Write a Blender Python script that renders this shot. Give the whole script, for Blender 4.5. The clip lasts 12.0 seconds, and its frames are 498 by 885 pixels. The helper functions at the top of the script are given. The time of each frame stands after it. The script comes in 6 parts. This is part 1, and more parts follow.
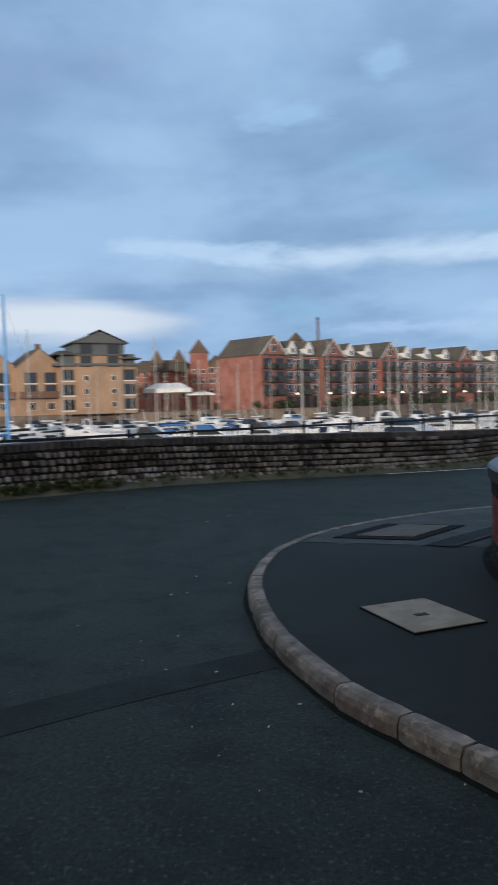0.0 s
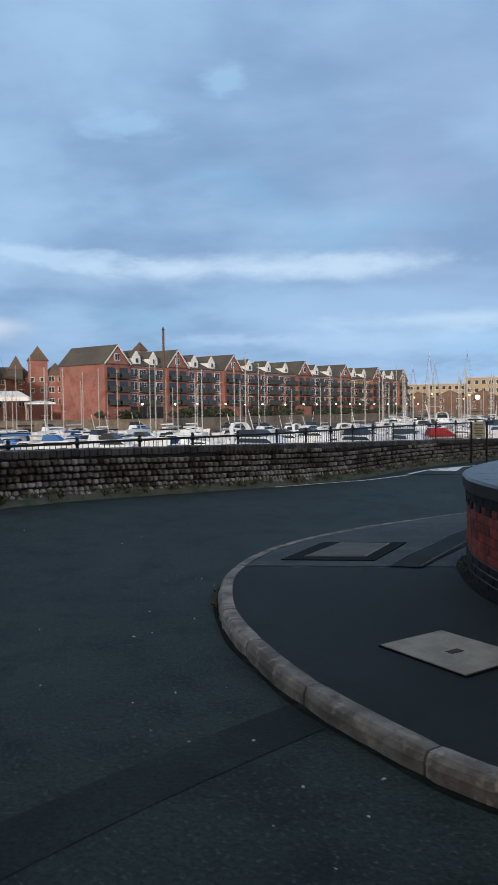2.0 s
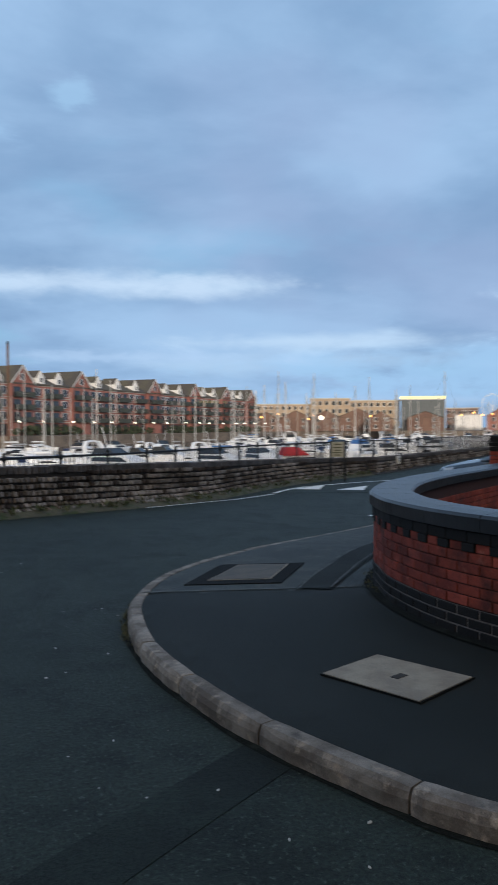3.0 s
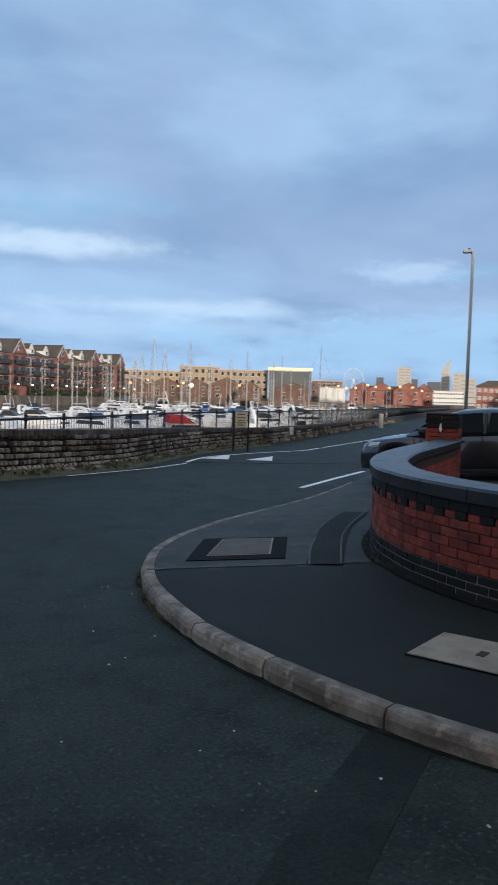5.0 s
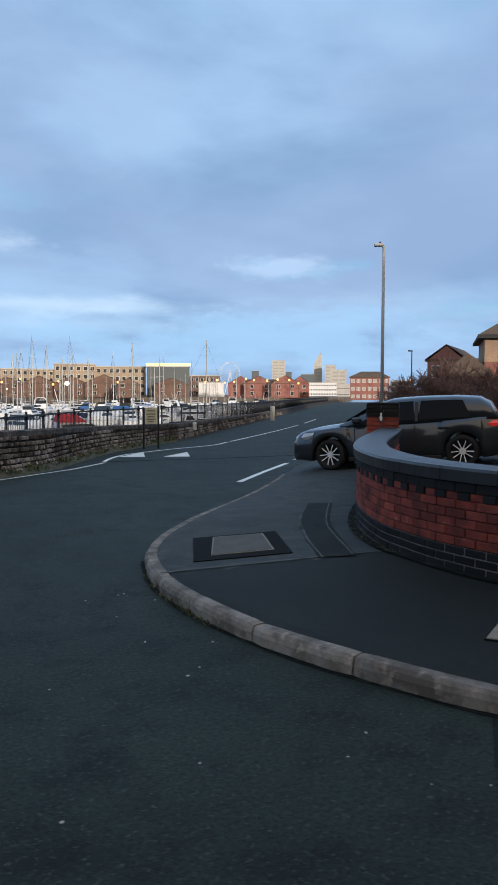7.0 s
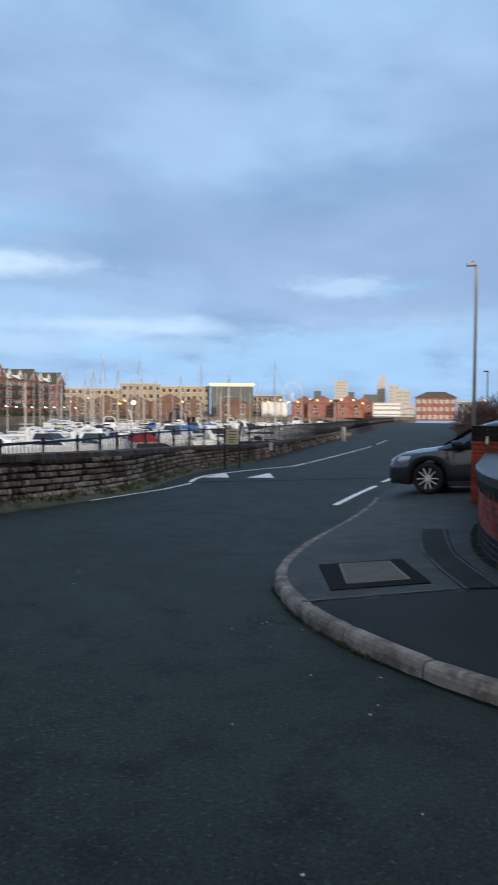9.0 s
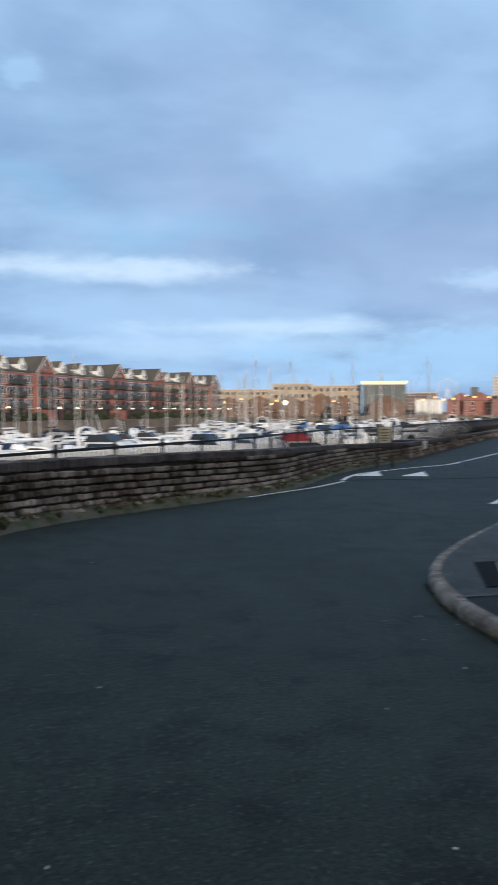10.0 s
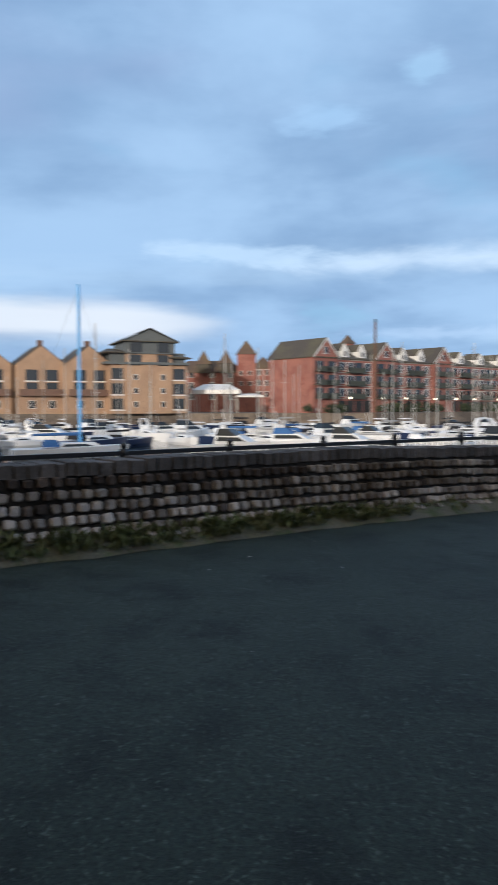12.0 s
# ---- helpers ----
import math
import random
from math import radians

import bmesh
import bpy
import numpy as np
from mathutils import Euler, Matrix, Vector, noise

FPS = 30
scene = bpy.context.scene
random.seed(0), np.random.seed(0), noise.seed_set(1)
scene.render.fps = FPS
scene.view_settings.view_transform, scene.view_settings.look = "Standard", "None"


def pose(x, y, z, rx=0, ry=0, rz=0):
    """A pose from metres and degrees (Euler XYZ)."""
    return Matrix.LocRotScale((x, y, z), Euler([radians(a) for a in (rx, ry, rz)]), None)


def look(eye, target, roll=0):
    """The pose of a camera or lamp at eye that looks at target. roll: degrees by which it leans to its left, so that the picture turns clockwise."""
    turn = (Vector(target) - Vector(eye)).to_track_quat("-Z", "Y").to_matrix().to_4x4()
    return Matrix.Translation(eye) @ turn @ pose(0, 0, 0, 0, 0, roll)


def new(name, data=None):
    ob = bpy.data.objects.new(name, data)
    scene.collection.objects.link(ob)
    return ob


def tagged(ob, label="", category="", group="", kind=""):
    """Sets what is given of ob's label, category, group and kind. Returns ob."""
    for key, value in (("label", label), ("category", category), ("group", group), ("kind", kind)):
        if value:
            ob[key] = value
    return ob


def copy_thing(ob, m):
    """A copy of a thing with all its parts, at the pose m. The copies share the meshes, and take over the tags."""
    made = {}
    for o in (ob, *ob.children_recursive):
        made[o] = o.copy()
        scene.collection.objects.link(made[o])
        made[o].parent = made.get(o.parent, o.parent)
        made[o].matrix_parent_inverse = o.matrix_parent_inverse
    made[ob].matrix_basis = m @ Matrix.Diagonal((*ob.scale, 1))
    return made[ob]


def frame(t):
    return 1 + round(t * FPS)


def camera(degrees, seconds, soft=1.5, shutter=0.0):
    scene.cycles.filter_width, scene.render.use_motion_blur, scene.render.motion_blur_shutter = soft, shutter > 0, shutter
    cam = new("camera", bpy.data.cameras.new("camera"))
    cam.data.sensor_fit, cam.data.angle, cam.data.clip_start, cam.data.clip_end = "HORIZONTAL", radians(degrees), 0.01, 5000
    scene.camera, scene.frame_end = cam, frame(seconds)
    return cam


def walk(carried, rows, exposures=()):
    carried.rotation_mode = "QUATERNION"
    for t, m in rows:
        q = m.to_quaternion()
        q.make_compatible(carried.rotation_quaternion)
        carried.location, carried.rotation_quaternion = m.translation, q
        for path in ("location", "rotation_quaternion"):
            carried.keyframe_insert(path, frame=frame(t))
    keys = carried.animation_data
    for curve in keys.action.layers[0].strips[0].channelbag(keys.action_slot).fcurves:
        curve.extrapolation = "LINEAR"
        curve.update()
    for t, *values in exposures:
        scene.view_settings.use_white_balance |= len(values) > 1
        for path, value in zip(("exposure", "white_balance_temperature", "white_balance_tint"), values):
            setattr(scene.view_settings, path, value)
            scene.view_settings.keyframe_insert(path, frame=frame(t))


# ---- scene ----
cam = camera(36.8, 12.0, shutter=0.6)
PATH = [
    (0, (2.432, -1.847, 1.709), (2.259, 0.143, 1.604), -1.5),
    (0.5, (2.147, -1.615, 1.698), (2.197, 0.381, 1.583), -1.4),
    (1, (1.894, -1.368, 1.73), (2.033, 0.626, 1.643), -1.3),
    (1.5, (1.586, -1.197, 1.722), (1.786, 0.792, 1.644), -0.4),
    (2, (1.292, -0.985, 1.714), (1.546, 0.997, 1.63), -0.8),
    (2.5, (1.044, -0.75, 1.755), (1.421, 1.213, 1.708), -2.1),
    (3, (0.786, -0.578, 1.721), (1.434, 1.314, 1.683), -0.3),
    (3.2, (0.691, -0.499, 1.702), (1.398, 1.371, 1.658), 0.4),
    (4.8, (-0.36, 0.077, 1.769), (0.576, 1.841, 1.65), 1.7),
    (5, (-0.45, 0.173, 1.759), (0.525, 1.915, 1.638), 1.7),
    (5.5, (-0.636, 0.473, 1.733), (0.41, 2.174, 1.616), 0.6),
    (6, (-0.92, 0.645, 1.729), (0.219, 2.286, 1.623), 1.0),
    (6.5, (-1.175, 0.813, 1.726), (0.041, 2.397, 1.611), 0.8),
    (6.7, (-1.251, 0.897, 1.718), (-0.012, 2.462, 1.594), 0.0),
    (8.3, (-1.83, 1.511, 1.727), (-0.556, 3.047, 1.6), 1.1),
    (8.5, (-1.836, 1.56, 1.736), (-0.592, 3.122, 1.621), 0.9),
    (9, (-1.888, 1.56, 1.758), (-0.774, 3.22, 1.681), 0.4),
    (9.5, (-1.858, 1.641, 1.726), (-0.894, 3.392, 1.659), 0.1),
    (10, (-2.01, 1.363, 1.742), (-1.252, 3.212, 1.664), -0.5),
    (10.5, (-2.065, 1.397, 1.746), (-1.561, 3.331, 1.657), -0.3),
    (11, (-1.983, 1.686, 1.66), (-1.699, 3.663, 1.563), -1.0),
    (11.3, (-2.072, 1.836, 1.641), (-1.941, 3.829, 1.54), -0.7),
    (12, (-2.131, 1.797, 1.647), (-2.384, 3.778, 1.552), -0.1),
]
walk(cam, [(t, look(e, a, r)) for t, e, a, r in PATH], [(0.0, -0.14), (2.5, -0.10), (5.0, 0.0), (8.5, 0.08), (12.0, 0.06)])

# ---- daylight: low evening sun behind the camera, broken cloud ----
SUN_AZ, SUN_EL = 194.0, 9.0
world = bpy.data.worlds.new("evening_sky")
scene.world = world
world.use_nodes = True


def sky_nodes():
    nt = world.node_tree
    nt.nodes.clear()
    N, L = nt.nodes.new, nt.links.new
    out, bg = N("ShaderNodeOutputWorld"), N("ShaderNodeBackground")
    sky = N("ShaderNodeTexSky")
    sky.sky_type, sky.sun_disc = "NISHITA", False
    sky.sun_elevation, sky.sun_rotation = radians(SUN_EL), radians(SUN_AZ)
    sky.air_density, sky.dust_density, sky.ozone_density = 1.0, 0.6, 2.0
    gain = N("ShaderNodeMixRGB")
    gain.blend_type, gain.inputs[0].default_value = "MULTIPLY", 1.0
    gain.inputs[2].default_value = (0.09, 0.09, 0.09, 1)
    L(sky.outputs[0], gain.inputs[1])
    # cloud deck: direction projected on a flat layer, so that it closes up towards the horizon
    tc, sep = N("ShaderNodeTexCoord"), N("ShaderNodeSeparateXYZ")
    L(tc.outputs["Generated"], sep.inputs[0])

    def math_node(op, a, b=None):
        n = N("ShaderNodeMath")
        n.operation = op
        for k, v in enumerate((a, b)):
            if v is None:
                continue
            if isinstance(v, (int, float)):
                n.inputs[k].default_value = v
            else:
                L(v, n.inputs[k])
        return n.outputs[0]

    up = math_node("MAXIMUM", sep.outputs[2], 0.0)
    low = math_node("ADD", up, 0.16)
    flat = N("ShaderNodeCombineXYZ")
    L(math_node("DIVIDE", sep.outputs[0], low), flat.inputs[0])
    L(math_node("DIVIDE", sep.outputs[1], low), flat.inputs[1])

    def noise(vec, scale, detail, rough, stretch, shift, wobble):
        mp = N("ShaderNodeMapping")
        mp.inputs["Scale"].default_value = stretch
        mp.inputs["Location"].default_value = shift
        L(vec, mp.inputs[0])
        n = N("ShaderNodeTexNoise")
        n.inputs["Scale"].default_value, n.inputs["Detail"].default_value, n.inputs["Roughness"].default_value = scale, detail, rough
        n.inputs["Distortion"].default_value = wobble
        L(mp.outputs[0], n.inputs["Vector"])
        return n.outputs["Fac"]

    def clouds(scale, detail, rough, stretch, shift):
        """Noise by direction, flattened so that the clouds lie in level banks."""
        return noise(tc.outputs["Generated"], scale, detail, rough, stretch, shift, 0.25)

    def layer(scale, detail, rough, shift):
        """Noise on a level cloud layer overhead, which closes up towards the horizon."""
        return noise(flat.outputs[0], scale, detail, rough, (1, 1, 1), shift, 0.1)

    def ramp(fac, lo, hi, c0=(0, 0, 0, 1), c1=(1, 1, 1, 1)):
        r = N("ShaderNodeValToRGB")
        r.color_ramp.interpolation = "EASE"
        e = r.color_ramp.elements
        e[0].position, e[0].color, e[1].position, e[1].color = lo, c0, hi, c1
        L(fac, r.inputs[0])
        return r.outputs[0]

    def blend(fac, a, b):
        m = N("ShaderNodeMixRGB")
        L(fac, m.inputs[0])
        for k, v in ((1, a), (2, b)):
            if isinstance(v, tuple):
                m.inputs[k].default_value = (*v, 1)
            else:
                L(v, m.inputs[k])
        return m.outputs[0]

    # clear sky, softened by high haze
    veil = N("ShaderNodeMixRGB")
    veil.inputs[0].default_value = 0.75
    L(gain.outputs[0], veil.inputs[1])
    veil.inputs[2].default_value = (0.30, 0.60, 0.93, 1)
    # soft grey-blue cloud deck with paler tops, some of it faintly mauve
    lumps = math_node("ADD", math_node("MULTIPLY", layer(1.15, 6, 0.50, (5.3, 2.2, 0)), 0.55), math_node("MULTIPLY", clouds(2.6, 7, 0.55, (1.0, 1.0, 2.6), (1.3, 0.4, 3.0)), 0.45))
    deck = blend(ramp(lumps, 0.37, 0.63), (0.228, 0.385, 0.630), (0.390, 0.600, 0.885))
    deck = blend(math_node("MULTIPLY", ramp(clouds(1.6, 4, 0.5, (1.0, 1.0, 2.2), (3.7, 9.1, 0.6)), 0.46, 0.64), 0.55), deck, (0.350, 0.475, 0.735))
    gaps = ramp(layer(1.3, 5, 0.52, (1.9, 7.4, 0)), 0.56, 0.72)
    sky_c = blend(math_node("MULTIPLY", gaps, 0.55), deck, veil.outputs[0])
    # long level streaks low down, and clear blue under the deck to the north-east
    bands = ramp(clouds(1.5, 5, 0.52, (1.0, 1.0, 8.0), (8.8, 3.1, 2.3)), 0.50, 0.68)
    lowness = ramp(up, 0.02, 0.30, (1, 1, 1, 1), (0, 0, 0, 1))
    sky_c = blend(math_node("MULTIPLY", math_node("MULTIPLY", bands, lowness), 0.55), sky_c, (0.56, 0.77, 1.0))
    az = math_node("MULTIPLY", math_node("ARCTAN2", sep.outputs[0], sep.outputs[1]), 57.296)
    el = math_node("MULTIPLY", math_node("ARCSINE", sep.outputs[2]), 57.296)
    ragged = math_node("SUBTRACT", math_node("ADD", math_node("MULTIPLY", clouds(6.0, 7, 0.62, (1.0, 1.0, 3.0), (4.4, 1.1, 2.0)), 0.6), math_node("MULTIPLY", clouds(15.0, 6, 0.6, (1.0, 1.0, 2.4), (0.4, 6.1, 1.0)), 0.4)), 0.5)

    def opening(a, e, wa, we, colour, power, torn=4.5):
        """A soft-edged opening or lit streak of cloud at a bearing and height in degrees."""
        nonlocal sky_c
        da = math_node("DIVIDE", math_node("SUBTRACT", az, a), wa)
        de = math_node("DIVIDE", math_node("SUBTRACT", el, e), we)
        far = math_node("SQRT", math_node("ADD", math_node("MULTIPLY", da, da), math_node("MULTIPLY", de, de)))
        near = math_node("ADD", math_node("SUBTRACT", 1.0, far), math_node("MULTIPLY", ragged, torn))
        sky_c = blend(math_node("MULTIPLY", ramp(near, 0.0, 0.9), power), sky_c, colour)

    opening(36, 3.8, 26, 3.4, (0.40, 0.66, 0.97), 0.75)
    opening(-1.6, 20.4, 4.6, 1.7, (0.44, 0.70, 1.02), 0.5)
    opening(5.8, 23.2, 2.3, 1.3, (0.45, 0.74, 1.04), 0.45)
    opening(9.0, 10.7, 17.0, 1.3, (0.64, 0.82, 1.04), 0.85, 2.5)
    opening(-8.0, 11.4, 9.0, 1.2, (0.56, 0.77, 1.02), 0.7)
    opening(24.0, 6.6, 16.0, 1.1, (0.60, 0.80, 1.03), 0.75, 2.2)
    opening(41.0, 9.3, 5.0, 1.2, (0.56, 0.74, 1.0), 0.6)
    opening(10.0, 5.4, 13.0, 0.8, (0.52, 0.72, 1.0), 0.55)
    # one sunlit cloud bank low over the houses to the west
    front = N("ShaderNodeVectorMath")
    front.operation = "DOT_PRODUCT"
    L(tc.outputs["Generated"], front.inputs[0])
    front.inputs[1].default_value = (math.sin(radians(-25)), math.cos(radians(-25)), 0.0)
    along = ramp(front.outputs["Value"], 0.93, 0.985)
    level = math_node("ABSOLUTE", math_node("SUBTRACT", sep.outputs[2], 0.112))
    bank = math_node("SUBTRACT", 1.0, math_node("DIVIDE", level, 0.042))
    puffs = clouds(3.0, 6, 0.55, (1.0, 1.0, 6.0), (2.2, 5.1, 0.4))
    bank = ramp(math_node("ADD", math_node("MULTIPLY", bank, along), math_node("SUBTRACT", puffs, 0.5)), 0.22, 0.80)
    sky_c = blend(math_node("MULTIPLY", math_node("MULTIPLY", bank, along), 0.85), sky_c, (0.83, 0.90, 1.0))
    # the evening half of the sky, round the sun, is warmer
    sdir = N("ShaderNodeVectorMath")
    sdir.operation = "DOT_PRODUCT"
    L(tc.outputs["Generated"], sdir.inputs[0])
    sdir.inputs[1].default_value = (math.sin(radians(SUN_AZ)), math.cos(radians(SUN_AZ)), 0.35)
    sky_c = blend(ramp(sdir.outputs["Value"], 0.25, 0.95), sky_c, (0.80, 0.66, 0.50))
    L(sky_c, bg.inputs[0])
    bg.inputs[1].default_value = 1.0
    L(bg.outputs[0], out.inputs[0])


sky_nodes()
sun_data = bpy.data.lights.new("sun", "SUN")
sun_data.energy, sun_data.angle, sun_data.color = 2.9, radians(2.0), (1.0, 0.90, 0.80)
sun = new("sun", sun_data)
sun.matrix_world = look((0, 0, 50), (-math.sin(radians(SUN_AZ)) * 60, -math.cos(radians(SUN_AZ)) * 60, 50 - 60 * math.tan(radians(SUN_EL))))


# ---- small tools ----
def part(name, bm, material, parent=None, label="", smooth=False):
    me = bpy.data.meshes.new(name)
    bmesh.ops.recalc_face_normals(bm, faces=bm.faces)
    bm.to_mesh(me)
    bm.free()
    if smooth:
        for p in me.polygons:
            p.use_smooth = True
    me.materials.append(material)
    ob = new(name, me)
    if parent is not None:
        ob.parent = parent
    if label:
        ob["label"] = label
    return ob


def mesh_of(name, bm, material, smooth=False):
    me = bpy.data.meshes.new(name)
    bmesh.ops.recalc_face_normals(bm, faces=bm.faces)
    bm.to_mesh(me)
    bm.free()
    if smooth:
        for p in me.polygons:
            p.use_smooth = True
    me.materials.append(material)
    return me


def piece(name, me, parent, m, label=""):
    ob = new(name, me)
    ob.parent = parent
    ob.matrix_basis = m
    if label:
        ob["label"] = label
    return ob


def thing(name, label, category, m=None, group="", kind=""):
    ob = new(name)
    ob.empty_display_size = 0.1
    if m is not None:
        ob.matrix_basis = m
    return tagged(ob, label, category, group, kind)


def quad(bm, *pts):
    return bm.faces.new([bm.verts.new(p) for p in pts])


def box(bm, x0, x1, y0, y1, z0, z1, m=None, chamfer=0.0):
    v = [bm.verts.new(p) for p in ((x0, y0, z0), (x1, y0, z0), (x1, y1, z0), (x0, y1, z0),
                                   (x0, y0, z1), (x1, y0, z1), (x1, y1, z1), (x0, y1, z1))]
    f = [bm.faces.new([v[i] for i in q]) for q in ((3, 2, 1, 0), (4, 5, 6, 7), (0, 1, 5, 4), (1, 2, 6, 5), (2, 3, 7, 6), (3, 0, 4, 7))]
    if chamfer:
        es = list({e for q in f for e in q.edges})
        r = bmesh.ops.bevel(bm, geom=es, offset=chamfer, segments=1, affect="EDGES")
        v = list({w for q in r["faces"] for w in q.verts} | {w for w in v if w.is_valid})
    if m is not None:
        bmesh.ops.transform(bm, matrix=m, verts=v)
    return v


def tube(bm, a, b, r0, r1=None, n=8, caps=True):
    r1 = r0 if r1 is None else r1
    a, b = Vector(a), Vector(b)
    q = (b - a).to_track_quat("Z", "Y")
    rings = []
    for c, r in ((a, r0), (b, r1)):
        rings.append([bm.verts.new(c + q @ Vector((r * math.cos(2 * math.pi * k / n), r * math.sin(2 * math.pi * k / n), 0))) for k in range(n)])
    for k in range(n):
        bm.faces.new((rings[0][k], rings[0][(k + 1) % n], rings[1][(k + 1) % n], rings[1][k]))
    if caps:
        bm.faces.new(rings[0][::-1])
        bm.faces.new(rings[1])


def prism(bm, outline, z0, z1):
    lo = [bm.verts.new((x, y, z0)) for x, y in outline]
    hi = [bm.verts.new((x, y, z1)) for x, y in outline]
    n = len(outline)
    bm.faces.new(lo[::-1])
    bm.faces.new(hi)
    for k in range(n):
        bm.faces.new((lo[k], lo[(k + 1) % n], hi[(k + 1) % n], hi[k]))


def loft(bm, rings, closed=True, caps=False):
    vs = [[bm.verts.new(p) for p in r] for r in rings]
    for a, b in zip(vs, vs[1:]):
        n = len(a)
        for k in range(n if closed else n - 1):
            bm.faces.new((a[k], a[(k + 1) % n], b[(k + 1) % n], b[k]))
    if caps:
        bm.faces.new(vs[0][::-1])
        bm.faces.new(vs[-1])
    return vs


class Line:
    """A smooth line in plan through the points, with place and heading by length."""
    def __init__(self, pts, fine=12):
        P = [Vector((x, y)) for x, y in pts]
        P = [2 * P[0] - P[1]] + P + [2 * P[-1] - P[-2]]
        out = []
        for a, b, c, d in zip(P, P[1:], P[2:], P[3:]):
            for k in range(fine):
                t = k / fine
                out.append(0.5 * (2 * b + (c - a) * t + (2 * a - 5 * b + 4 * c - d) * t * t + (3 * b - a - 3 * c + d) * t ** 3))
        out.append(P[-2])
        self.p = out
        self.s = [0.0]
        for a, b in zip(out, out[1:]):
            self.s.append(self.s[-1] + (b - a).length)
        self.length = self.s[-1]

    def at(self, s, off=0.0):
        """Place at length s, moved off metres to the left of the heading; and the heading."""
        s = min(max(s, 0.0), self.length - 1e-6)
        k = int(np.searchsorted(self.s, s, side="right")) - 1
        k = min(max(k, 0), len(self.p) - 2)
        a, b = self.p[k], self.p[k + 1]
        t = (s - self.s[k]) / max(self.s[k + 1] - self.s[k], 1e-9)
        da = (self.p[k + 1] - self.p[max(k - 1, 0)]).normalized()
        db = (self.p[min(k + 2, len(self.p) - 1)] - self.p[k]).normalized()
        h = (da * (1 - t) + db * t).normalized()
        c = a + (b - a) * t
        return c.x - h.y * off, c.y + h.x * off, math.atan2(h.y, h.x)

    def near(self, x, y):
        """Length along and signed distance (left positive) of a place."""
        d = [(q.x - x) ** 2 + (q.y - y) ** 2 for q in self.p]
        k = int(np.argmin(d))
        h = self.at(self.s[k])[2]
        q = self.p[k]
        return self.s[k], -(x - q.x) * math.sin(h) + (y - q.y) * math.cos(h)


